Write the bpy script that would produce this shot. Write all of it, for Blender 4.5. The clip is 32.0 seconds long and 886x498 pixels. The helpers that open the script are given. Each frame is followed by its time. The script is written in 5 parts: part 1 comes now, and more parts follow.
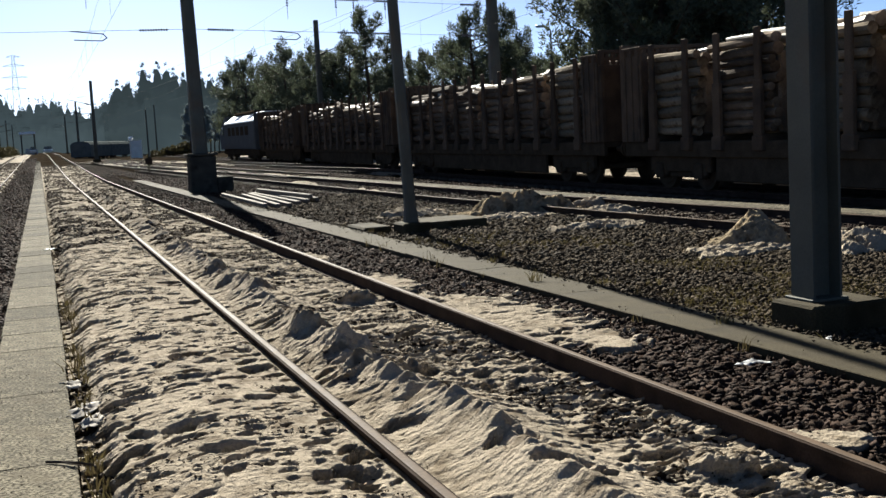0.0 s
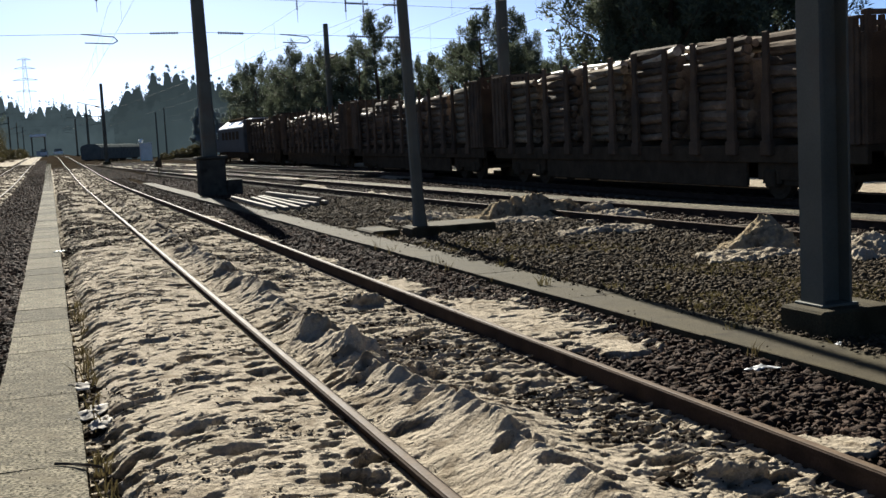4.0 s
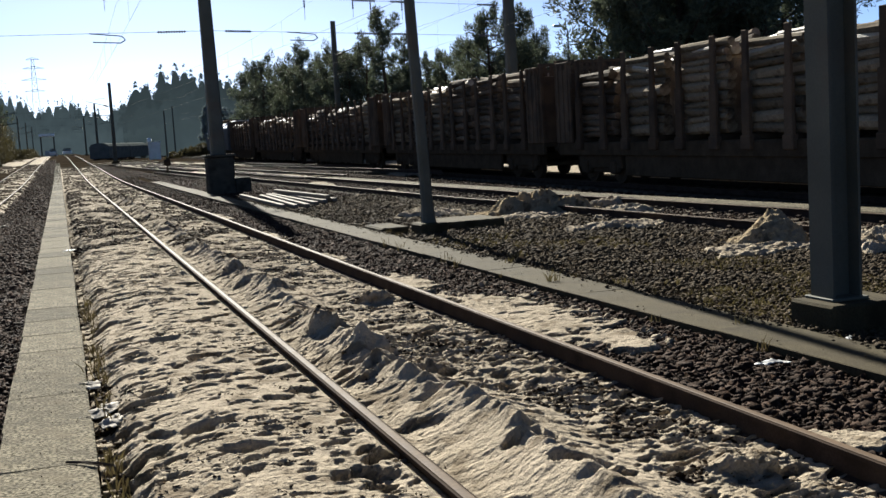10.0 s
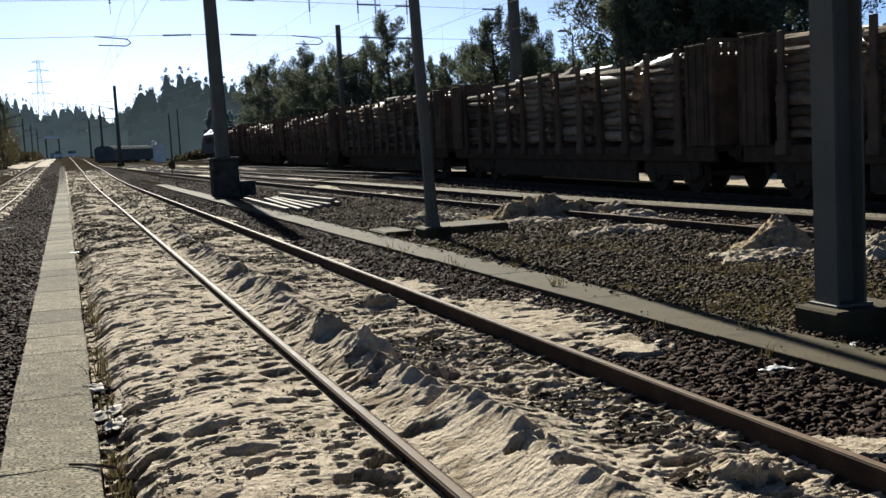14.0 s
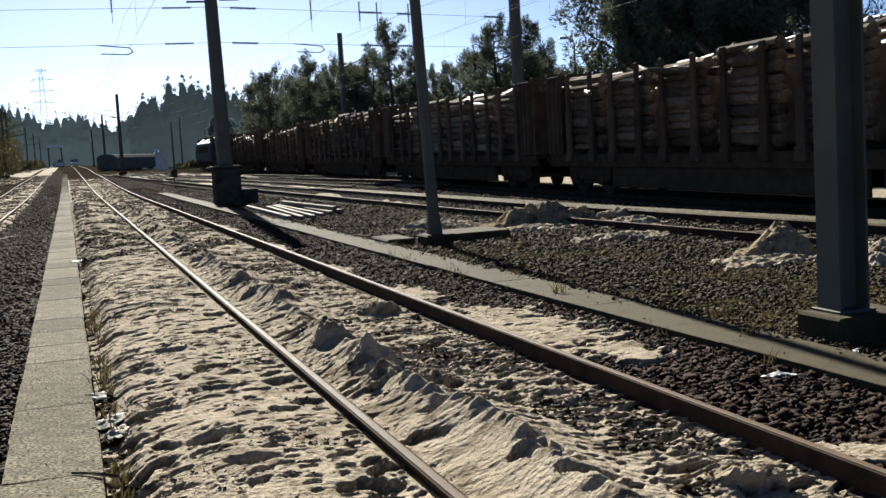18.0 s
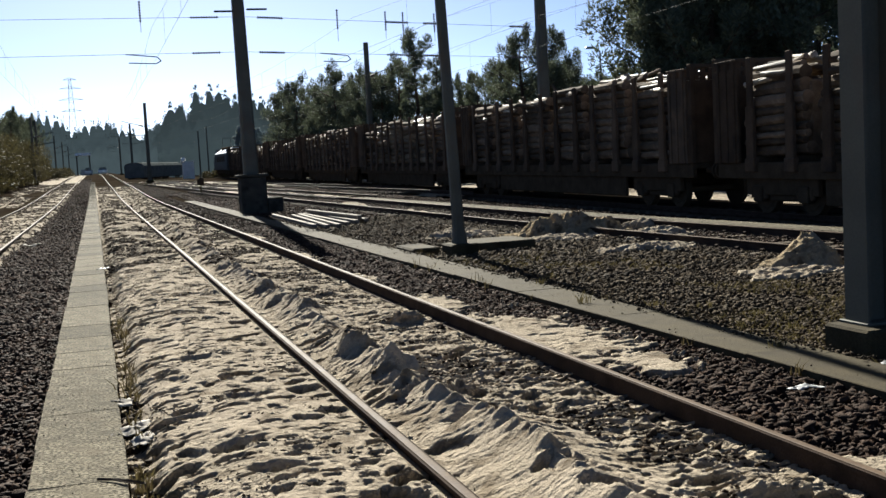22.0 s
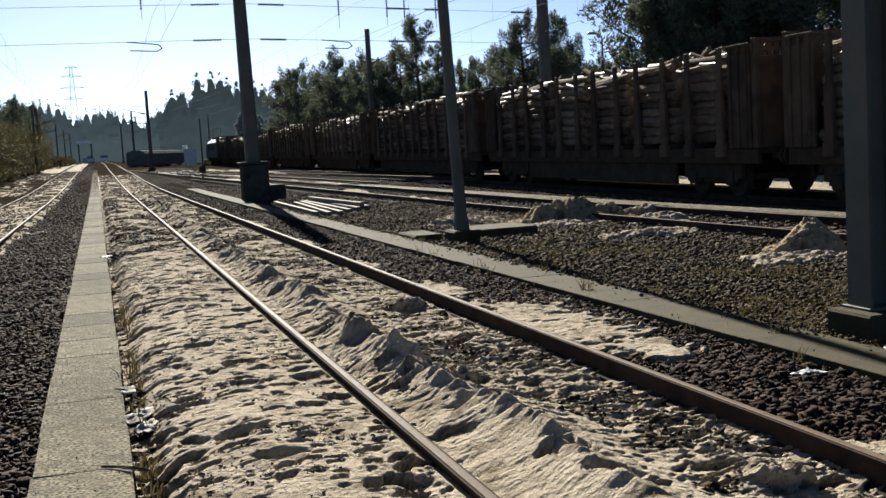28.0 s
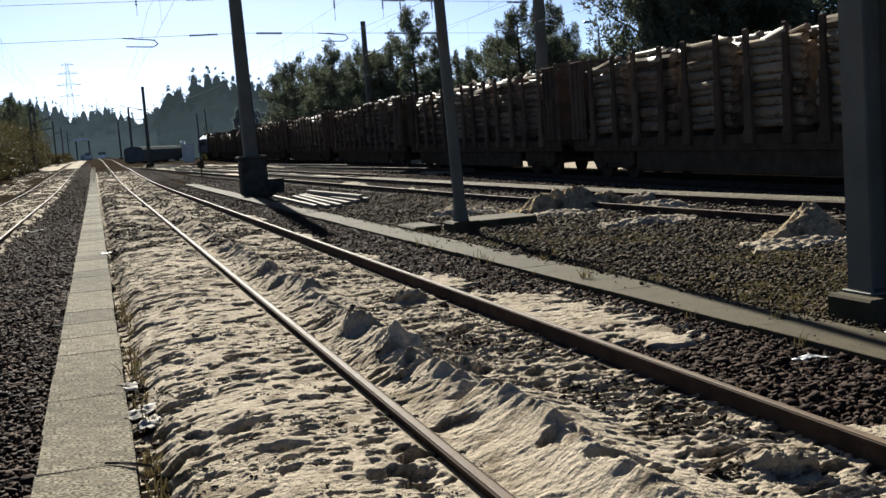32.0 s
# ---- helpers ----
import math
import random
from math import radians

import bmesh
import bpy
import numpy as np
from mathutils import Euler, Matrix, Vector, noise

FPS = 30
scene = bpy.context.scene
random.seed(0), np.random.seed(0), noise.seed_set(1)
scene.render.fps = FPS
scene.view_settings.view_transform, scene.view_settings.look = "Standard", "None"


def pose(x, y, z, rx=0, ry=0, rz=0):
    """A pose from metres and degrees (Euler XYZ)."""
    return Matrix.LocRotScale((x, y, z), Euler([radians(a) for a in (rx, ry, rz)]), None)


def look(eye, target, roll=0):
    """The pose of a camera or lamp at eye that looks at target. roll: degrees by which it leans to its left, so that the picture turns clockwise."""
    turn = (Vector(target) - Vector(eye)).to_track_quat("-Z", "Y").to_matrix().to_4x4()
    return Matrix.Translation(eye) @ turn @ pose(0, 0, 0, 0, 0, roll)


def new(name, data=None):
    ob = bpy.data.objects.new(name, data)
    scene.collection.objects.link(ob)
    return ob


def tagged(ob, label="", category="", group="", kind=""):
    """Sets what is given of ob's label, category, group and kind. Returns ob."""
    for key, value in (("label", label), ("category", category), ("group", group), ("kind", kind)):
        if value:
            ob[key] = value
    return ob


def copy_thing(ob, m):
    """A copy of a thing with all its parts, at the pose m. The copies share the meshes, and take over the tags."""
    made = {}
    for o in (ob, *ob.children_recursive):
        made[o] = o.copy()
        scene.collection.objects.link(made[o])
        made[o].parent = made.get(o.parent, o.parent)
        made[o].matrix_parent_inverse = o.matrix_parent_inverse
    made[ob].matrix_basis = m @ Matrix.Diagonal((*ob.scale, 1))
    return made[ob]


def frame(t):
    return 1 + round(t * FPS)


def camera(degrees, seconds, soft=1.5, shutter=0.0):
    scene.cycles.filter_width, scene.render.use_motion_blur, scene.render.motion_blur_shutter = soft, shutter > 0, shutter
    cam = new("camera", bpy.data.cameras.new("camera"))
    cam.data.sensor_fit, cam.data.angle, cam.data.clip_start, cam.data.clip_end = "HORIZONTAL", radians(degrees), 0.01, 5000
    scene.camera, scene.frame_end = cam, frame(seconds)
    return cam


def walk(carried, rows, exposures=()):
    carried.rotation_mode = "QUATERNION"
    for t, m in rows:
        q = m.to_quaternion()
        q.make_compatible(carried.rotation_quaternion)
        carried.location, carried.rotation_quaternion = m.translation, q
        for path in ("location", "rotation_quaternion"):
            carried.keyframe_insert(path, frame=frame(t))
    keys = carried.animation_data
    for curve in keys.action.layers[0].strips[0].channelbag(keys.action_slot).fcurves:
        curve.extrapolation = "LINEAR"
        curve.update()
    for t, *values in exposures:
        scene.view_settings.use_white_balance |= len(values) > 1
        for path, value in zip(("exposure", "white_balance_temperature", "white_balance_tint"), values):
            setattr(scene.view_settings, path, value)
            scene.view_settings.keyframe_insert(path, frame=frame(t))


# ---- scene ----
# the lens, and a hand-held stand: one place, small turns (seconds, tilt, roll, yaw)
EYE = (0.0, 0.0, 1.637)
EXPO = 1.67
PATH = [
    (0, 84.13, 3.10, -19.85), (0.5, 84.10, 3.01, -19.77), (1, 84.12, 3.03, -19.73), (1.5, 83.96, 3.00, -19.68), (2, 83.95, 2.95, -19.65),
    (2.5, 83.85, 3.07, -19.70), (3, 84.35, 3.06, -19.50), (3.5, 84.38, 2.91, -19.44), (5.5, 84.14, 3.17, -19.05), (6, 84.13, 3.19, -18.93),
    (6.5, 84.28, 3.19, -18.91), (7, 84.39, 2.98, -18.75), (7.5, 84.53, 3.03, -18.65), (8, 84.26, 3.22, -18.93), (8.5, 84.22, 3.31, -18.92),
    (9, 84.14, 3.26, -19.07), (9.5, 84.18, 3.15, -19.15), (10, 84.19, 3.35, -18.97), (10.5, 84.14, 3.35, -18.93), (11, 84.18, 3.25, -18.94),
    (11.5, 84.37, 3.25, -18.87), (12, 84.47, 3.19, -18.77), (12.5, 84.72, 3.01, -18.60), (13, 84.72, 3.00, -18.48), (13.5, 84.55, 3.07, -18.65),
    (14, 84.42, 3.09, -18.74), (14.5, 84.38, 3.23, -18.67), (16.5, 84.58, 3.27, -18.66), (17, 84.81, 3.20, -18.75), (17.5, 84.78, 3.20, -18.64),
    (18, 84.80, 3.28, -18.64), (18.5, 84.84, 3.21, -18.45), (19, 84.98, 3.26, -18.26), (19.5, 84.96, 3.31, -17.76), (20, 85.04, 3.22, -17.50),
    (20.5, 85.34, 3.05, -17.40), (21, 85.34, 3.08, -17.40), (21.5, 85.34, 3.22, -17.35), (22, 85.35, 3.08, -17.35), (22.5, 85.15, 3.33, -17.31),
    (23, 85.24, 3.28, -17.45), (23.5, 85.28, 3.28, -17.50), (24, 85.13, 3.29, -17.57), (24.5, 85.04, 3.29, -17.40), (25, 84.97, 3.35, -17.43),
    (25.5, 84.87, 3.37, -17.47), (27.5, 84.96, 3.18, -17.48), (28, 84.67, 3.33, -17.25), (28.5, 84.72, 3.64, -17.27), (29, 84.51, 3.87, -17.46),
    (29.5, 84.31, 3.85, -17.51), (30, 84.05, 4.05, -17.40), (30.5, 84.16, 4.12, -17.48), (31, 84.24, 4.15, -17.37), (31.5, 84.22, 4.29, -17.26),
    (32, 84.22, 4.24, -17.36),
]
cam = camera(43.3, 32.0, soft=1.5)
walk(cam, [(t, pose(*EYE, rx, ry, rz)) for t, rx, ry, rz in PATH], [(0.0, EXPO, 6300, 5), (32.0, EXPO, 6300, 5)])

# ---- world and sun: low sun ahead, a little to the right of the line ----
SUN_EL, SUN_AZ = 27.0, 4.0
world = bpy.data.worlds.new("sky")
scene.world = world
world.use_nodes = True
wn = world.node_tree
sky = wn.nodes.new("ShaderNodeTexSky")
sky.sky_type, sky.sun_disc = "NISHITA", False
sky.sun_elevation, sky.sun_rotation = radians(SUN_EL), radians(SUN_AZ)
sky.air_density, sky.dust_density, sky.ozone_density = 0.33, 0.255, 3.1
wn.links.new(sky.outputs[0], wn.nodes["Background"].inputs[0])
wn.nodes["Background"].inputs[1].default_value = 0.043
sun = new("sun", bpy.data.lights.new("sun", "SUN"))
sun.data.energy, sun.data.angle, sun.data.color = 5.0, radians(0.5), (1.0, 0.93, 0.83)
az, el = radians(SUN_AZ), radians(SUN_EL)
sun.matrix_world = look((math.sin(az) * math.cos(el) * 50, math.cos(az) * math.cos(el) * 50, math.sin(el) * 50), (0, 0, 0))


# ---- materials ----
def mat(name, low, high, scale=8.0, rough=0.8, metal=0.0, bump=0.0, grain=60.0, spot=None, spot_scale=2.0, island=0.0, obrand=0.0, spec=0.5, fine=0.5, clods=0.0):
    """Two-scale mottled surface: broad patches between low and high, fine grain, optional stains of a third colour."""
    m = bpy.data.materials.new(name)
    m.use_nodes = True
    n, k = m.node_tree.nodes, m.node_tree.links
    b = n["Principled BSDF"]
    tc = n.new("ShaderNodeTexCoord")

    def nz(s, detail=5.0):
        q = n.new("ShaderNodeTexNoise")
        q.inputs["Scale"].default_value, q.inputs["Detail"].default_value = s, detail
        k.new(tc.outputs["Object"], q.inputs["Vector"])
        return q

    def mix(a, c, f, blend="MIX"):
        q = n.new("ShaderNodeMix")
        q.data_type, q.blend_type = "RGBA", blend
        for socket, v in ((q.inputs[0], f), (q.inputs[6], a), (q.inputs[7], c)):
            if hasattr(v, "links"):
                k.new(v, socket)
            else:
                socket.default_value = v
        return q.outputs[2]

    def ramp(v, lo, hi):
        q = n.new("ShaderNodeMapRange")
        q.inputs[1].default_value, q.inputs[2].default_value = lo, hi
        k.new(v, q.inputs[0])
        return q.outputs[0]

    big, small = nz(scale), nz(grain, 3.0)
    col = mix((*low, 1), (*high, 1), ramp(big.outputs[0], 0.3, 0.7))
    dark = tuple(v * 0.55 for v in low)
    col = mix(col, (*dark, 1), mixf(n, k, ramp(small.outputs[0], *((0.44, 0.58) if fine > 0.9 else (0.35, 0.75))), fine))
    if spot:
        col = mix(col, (*spot, 1), ramp(nz(spot_scale).outputs[0], 0.52, 0.66))
    if island or obrand:
        g = n.new("ShaderNodeNewGeometry" if island else "ShaderNodeObjectInfo")
        h = n.new("ShaderNodeHueSaturation")
        k.new(col, h.inputs["Color"])
        q = n.new("ShaderNodeMapRange")
        amt = island or obrand
        q.inputs[3].default_value, q.inputs[4].default_value = 1 - amt, 1 + amt
        k.new(g.outputs["Random Per Island" if island else "Random"], q.inputs[0])
        k.new(q.outputs[0], h.inputs["Value"])
        col = h.outputs[0]
    k.new(col, b.inputs["Base Color"])
    b.inputs["Metallic"].default_value = metal
    b.inputs["Specular IOR Level"].default_value = spec
    q = n.new("ShaderNodeMapRange")
    q.inputs[3].default_value, q.inputs[4].default_value = max(0.05, rough - 0.12), min(1, rough + 0.1)
    k.new(big.outputs[0], q.inputs[0])
    k.new(q.outputs[0], b.inputs["Roughness"])
    if bump:
        u = n.new("ShaderNodeBump")
        u.inputs["Strength"].default_value, u.inputs["Distance"].default_value = 0.8, bump
        k.new(small.outputs[0], u.inputs["Height"])
        if clods:
            w = n.new("ShaderNodeBump")
            w.inputs["Strength"].default_value, w.inputs["Distance"].default_value = 1.0, clods
            k.new(nz(24.0, 6.0).outputs[0], w.inputs["Height"])
            k.new(w.outputs[0], u.inputs["Normal"])
        k.new(u.outputs[0], b.inputs["Normal"])
    return m


def mixf(n, k, v, f):
    q = n.new("ShaderNodeMath")
    q.operation = "MULTIPLY"
    q.inputs[1].default_value = f
    k.new(v, q.inputs[0])
    return q.outputs[0]


def foliage(name, low, high, glow):
    """Leaves: a diffuse face and light that comes through from behind."""
    m = bpy.data.materials.new(name)
    m.use_nodes = True
    n, k = m.node_tree.nodes, m.node_tree.links
    b, out = n["Principled BSDF"], n["Material Output"]
    g = n.new("ShaderNodeNewGeometry")
    r = n.new("ShaderNodeMix")
    r.data_type = "RGBA"
    r.inputs[6].default_value, r.inputs[7].default_value = (*low, 1), (*high, 1)
    k.new(g.outputs["Random Per Island"], r.inputs[0])
    k.new(r.outputs[2], b.inputs["Base Color"])
    b.inputs["Roughness"].default_value = 0.75
    b.inputs["Specular IOR Level"].default_value = 0.2
    t = n.new("ShaderNodeBsdfTranslucent")
    k.new(r.outputs[2], t.inputs[0])
    s = n.new("ShaderNodeMixShader")
    s.inputs[0].default_value = glow
    k.new(b.outputs[0], s.inputs[1]), k.new(t.outputs[0], s.inputs[2]), k.new(s.outputs[0], out.inputs[0])
    return m


SAND = mat("sand", (0.285, 0.238, 0.174), (0.37, 0.3113, 0.2366), 1.7, 0.95, bump=0.01, grain=90, spot=(0.165, 0.1304, 0.09048), spot_scale=5.0, spec=0.02, fine=0.45, clods=0.035)
HEAP_SAND = mat("mixed_sand", (0.22, 0.1733, 0.1131), (0.37, 0.3018, 0.2071), 5.0, 0.95, bump=0.012, grain=60, spot=(0.1, 0.07521, 0.04872), spot_scale=5.0, spec=0.0, fine=0.5, clods=0.05)
EARTH = mat("earth", (0.01949, 0.01498, 0.01112), (0.03897, 0.03073, 0.02227), 0.35, 0.95, bump=0.06, grain=16, spot=(0.04064, 0.0333, 0.02391), spot_scale=0.16, spec=0.0, fine=0.7)
STONE = mat("ballast_stone", (0.02285, 0.01474, 0.01063), (0.05712, 0.03707, 0.0273), 3.0, 0.9, bump=0.004, grain=90, island=0.55, spec=0.04)
STONE_GREY = mat("ballast_stone_grey", (0.034, 0.0257, 0.0174), (0.075, 0.0575, 0.0375), 2.0, 0.9, bump=0.004, grain=90, island=0.5, spec=0.03)
CONCRETE = mat("concrete", (0.075, 0.06474, 0.04524), (0.235, 0.2056, 0.1479), 7.0, 0.95, bump=0.02, grain=48, spot=(0.1, 0.08378, 0.05742), spot_scale=2.2, obrand=0.3, spec=0.03, fine=0.95)
CONCRETE_OLD = mat("old_concrete", (0.04379, 0.03491, 0.01918), (0.07636, 0.06124, 0.03377), 2.5, 0.95, bump=0.008, grain=60, spot=(0.02815, 0.0217, 0.01164), spot_scale=2.0, obrand=0.06, spec=0.06, fine=0.7)
CONCRETE_DARK = mat("sooty_concrete", (0.045, 0.04284, 0.0348), (0.085, 0.07806, 0.06264), 2.5, 0.95, bump=0.008, grain=60, spot=(0.03, 0.02761, 0.02175), spot_scale=2.0, spec=0.03, fine=0.7)
POLE = mat("weathered_pole_paint", (0.0759, 0.074, 0.05729), (0.1207, 0.1177, 0.09297), 1.2, 0.65, bump=0.001, grain=50, spot=(0.1012, 0.07849, 0.05729), spot_scale=1.1, spec=0.12, fine=0.25)
POLE_LIGHT = mat("worn_grey_pole_paint", (0.1, 0.096, 0.08), (0.148, 0.143, 0.121), 1.2, 0.7, bump=0.001, grain=50, spot=(0.1232, 0.1037, 0.08212), spot_scale=1.1, spec=0.12, fine=0.25)
RAIL_SIDE = mat("rusty_rail", (0.03, 0.0219, 0.0174), (0.062, 0.04474, 0.03393), 4.0, 0.95, bump=0.002, grain=70, spec=0.02)
RAIL_TOP = mat("worn_rail_head", (0.08, 0.05331, 0.0348), (0.13, 0.08949, 0.05829), 6.0, 0.7, metal=0.0, bump=0.0006, grain=40, fine=0.5, spec=0.038)
SLEEPER = mat("sleeper", (0.068, 0.05503, 0.04141), (0.105, 0.08806, 0.06629), 3.0, 0.9, bump=0.004, grain=80, obrand=0.15, spec=0.02)
RUST = mat("rusty_wagon_steel", (0.07573, 0.05288, 0.03509), (0.1245, 0.08607, 0.05653), 1.8, 0.9, bump=0.002, grain=40, spot=(0.05602, 0.04252, 0.03119), spot_scale=1.2, obrand=0.3, spec=0.03)
FRAME_DARK = mat("grimy_underframe", (0.05, 0.03808, 0.02523), (0.085, 0.06283, 0.04176), 3.0, 0.9, bump=0.002, grain=40, spec=0.0)
BARK = mat("log_bark", (0.1512, 0.1181, 0.07893), (0.2722, 0.2159, 0.1447), 2.5, 0.9, bump=0.006, grain=30, spot=(0.0756, 0.0547, 0.03596), spot_scale=3.0, obrand=0.4, spec=0.05)
# peeled logs of the top layer, paled further for the sun on them
BARK_SUNLIT = mat("sunlit_peeled_log", (0.288, 0.2361, 0.1601), (0.416, 0.3465, 0.2506), 2.5, 0.62, bump=0.004, grain=30, spot=(0.16, 0.1142, 0.07656), spot_scale=3.0, obrand=0.3, spec=0.5)
BARK_DARK = mat("dark_log_bark", (0.09315, 0.06799, 0.04683), (0.1708, 0.1251, 0.08464), 2.5, 0.9, bump=0.006, grain=30, spot=(0.1863, 0.136, 0.09189), spot_scale=3.0, obrand=0.5, spec=0.05)
LOGS_IN = mat("log_pile", (0.1, 0.0714, 0.04785), (0.24, 0.1809, 0.1218), 2.0, 0.9, bump=0.006, grain=30, island=0.4, spec=0.2)
CABIN_PAINT = mat("faded_cabin_paint", (0.62, 0.61, 0.56), (0.78, 0.77, 0.71), 1.5, 0.6, grain=30, fine=0.2, spec=0.1)
TRUNK = mat("trunk_bark", (0.045, 0.03142, 0.02262), (0.09, 0.06474, 0.0435), 3.0, 0.95, bump=0.01, grain=20, spec=0.15)
PINE = foliage("pine_needles", (0.05913, 0.06918, 0.04446), (0.1075, 0.1237, 0.08084), 0.26)
# gum leaves paled to blue-grey: the haze of distance is in their colour
GUM_HAZED = foliage("haze_paled_gum_leaves", (0.17, 0.205, 0.205), (0.23, 0.27, 0.27), 0.15)
SCRUB = foliage("scrub_leaves", (0.034, 0.03046, 0.01479), (0.075, 0.06378, 0.0261), 0.25)
GRASS = foliage("dry_grass", (0.051, 0.04398, 0.01775), (0.102, 0.08092, 0.0355), 0.3)
WIRE = mat("dark_wire", (0.02, 0.022, 0.022), (0.035, 0.038, 0.038), 5, 0.9, spec=0.1)
GALV = mat("galvanised_steel", (0.3, 0.33, 0.34), (0.4, 0.43, 0.44), 0.3, 0.6, metal=0.2, grain=9, fine=0.2)
TIMBER = mat("bleached_timber", (0.13, 0.1095, 0.08526), (0.19, 0.1618, 0.1253), 1.4, 0.85, bump=0.003, grain=45, obrand=0.2, spec=0.1)
INSUL = mat("insulator", (0.04, 0.03, 0.028), (0.07, 0.05, 0.045), 8, 0.35)
WHITE = mat("white_paint", (0.66, 0.68, 0.68), (0.8, 0.81, 0.8), 1.5, 0.45, grain=30, fine=0.12)
# dark grey body paint, lifted a little to carry distant haze
LOCO_GREY = mat("hazed_loco_grey", (0.0552, 0.0592, 0.05968), (0.08556, 0.09014, 0.0908), 1.5, 0.75, grain=30, fine=0.3, spec=0.06)
# dark wagon paint lightened to blue-grey, with the haze in its colour
HOPPER = mat("hazed_hopper_paint", (0.08539, 0.09536, 0.09229), (0.1397, 0.1513, 0.1439), 1.5, 0.95, grain=20, fine=0.4, spec=0.0)
GLASS_DARK = mat("dark_glass", (0.012, 0.015, 0.018), (0.02, 0.025, 0.03), 1, 0.08, spec=0.6, fine=0.1)
PLASTIC = mat("white_plastic_scrap", (0.286, 0.286, 0.286), (0.408, 0.408, 0.401), 9, 0.5, grain=40, fine=0.2)
PLASTIC_DULL = mat("dirty_plastic_film", (0.26, 0.235, 0.2), (0.48, 0.44, 0.39), 9, 0.9, grain=40, fine=0.6, spec=0.05)
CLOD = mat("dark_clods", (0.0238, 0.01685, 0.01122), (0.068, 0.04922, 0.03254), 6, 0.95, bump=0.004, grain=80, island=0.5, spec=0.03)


# ---- helpers of the build ----
def thing(name, label, category, m=None, group="", kind=""):
    ob = tagged(new(name), label, category, group, kind)
    if m is not None:
        ob.matrix_basis = m
    return ob


def part(name, bm, material, parent=None, label="", smooth=False):
    """Links a bmesh, or a ready mesh, as one mesh object under its thing."""
    if isinstance(bm, bpy.types.Mesh):
        me = bm
    else:
        me = bpy.data.meshes.new(name)
        bm.to_mesh(me)
        bm.free()
    if material and not me.materials:
        me.materials.append(material)
    if smooth:
        me.shade_smooth()
    ob = new(name, me)
    ob.parent = parent
    return tagged(ob, label)


def mesh_of(name, verts, faces, material=None, smooth=False):
    """A mesh from arrays: verts (n, 3), faces (m, 3) or (m, 4)."""
    verts, faces = np.asarray(verts, np.float32), np.asarray(faces, np.int32)
    me = bpy.data.meshes.new(name)
    me.vertices.add(len(verts))
    me.vertices.foreach_set("co", verts.ravel())
    me.loops.add(faces.size)
    me.loops.foreach_set("vertex_index", faces.ravel())
    me.polygons.add(len(faces))
    me.polygons.foreach_set("loop_start", np.arange(0, faces.size, faces.shape[1], dtype=np.int32))
    me.update(calc_edges=True)
    if material:
        me.materials.append(material)
    if smooth:
        me.shade_smooth()
    return me


def box(x0, x1, y0, y1, z0, z1, bevel=0.0, bm=None):
    bm = bm or bmesh.new()
    made = bmesh.ops.create_cube(bm, size=1, matrix=Matrix.LocRotScale(((x0 + x1) / 2, (y0 + y1) / 2, (z0 + z1) / 2), None, (x1 - x0, y1 - y0, z1 - z0)))
    if bevel:
        edges = list({e for v in made["verts"] for e in v.link_edges})
        bmesh.ops.bevel(bm, geom=edges, offset=bevel, segments=1, affect="EDGES")
    return bm


def rod(p, q, r0, r1=None, n=8, bm=None, caps=True):
    """A tapered round bar from p to q."""
    bm = bm or bmesh.new()
    p, q = Vector(p), Vector(q)
    d = q - p
    m = Matrix.Translation((p + q) / 2) @ d.to_track_quat("Z", "Y").to_matrix().to_4x4()
    bmesh.ops.create_cone(bm, cap_ends=caps, segments=n, radius1=r0, radius2=r0 if r1 is None else r1, depth=d.length, matrix=m)
    return bm


def line_of(points, r, n=4, bm=None):
    bm = bm or bmesh.new()
    for p, q in zip(points, points[1:]):
        rod(p, q, r, n=n, bm=bm, caps=False)
    return bm


def extrude_profile(profile, y0, y1, x=lambda y: 0.0, step=1e9, z=0.0):
    """Sweeps a closed outline (x, z) along y; x(y) bends it sideways."""
    n = max(2, int(abs(y1 - y0) / step) + 2)
    ys = np.linspace(y0, y1, n)
    k = len(profile)
    lift = z if callable(z) else (lambda y: z)
    verts = [(x(y) + px, y, float(lift(y)) + pz) for y in ys for px, pz in profile]
    faces = [(i * k + j, i * k + (j + 1) % k, (i + 1) * k + (j + 1) % k, (i + 1) * k + j) for i in range(n - 1) for j in range(k)]
    bm = bmesh.new()
    vs = [bm.verts.new(v) for v in verts]
    for f in faces:
        bm.faces.new([vs[i] for i in f])
    bm.faces.new(vs[:k][::-1]), bm.faces.new(vs[-k:])
    bmesh.ops.recalc_face_normals(bm, faces=bm.faces)
    return bm


def lattice(ix, iy, seed):
    h = (ix.astype(np.int64) * 374761393 + iy.astype(np.int64) * 668265263 + seed * 1442695041) & 0x7FFFFFFF
    h = ((h ^ (h >> 13)) * 1274126177) & 0x7FFFFFFF
    return ((h ^ (h >> 16)) & 0xFFFF) / 65535.0


def vnoise(x, y, seed=0):
    """Smooth value noise, 0 to 1."""
    ix, iy = np.floor(x), np.floor(y)
    fx, fy = x - ix, y - iy
    fx, fy = fx * fx * (3 - 2 * fx), fy * fy * (3 - 2 * fy)
    a, b = lattice(ix, iy, seed), lattice(ix + 1, iy, seed)
    c, d = lattice(ix, iy + 1, seed), lattice(ix + 1, iy + 1, seed)
    return (a * (1 - fx) + b * fx) * (1 - fy) + (c * (1 - fx) + d * fx) * fy


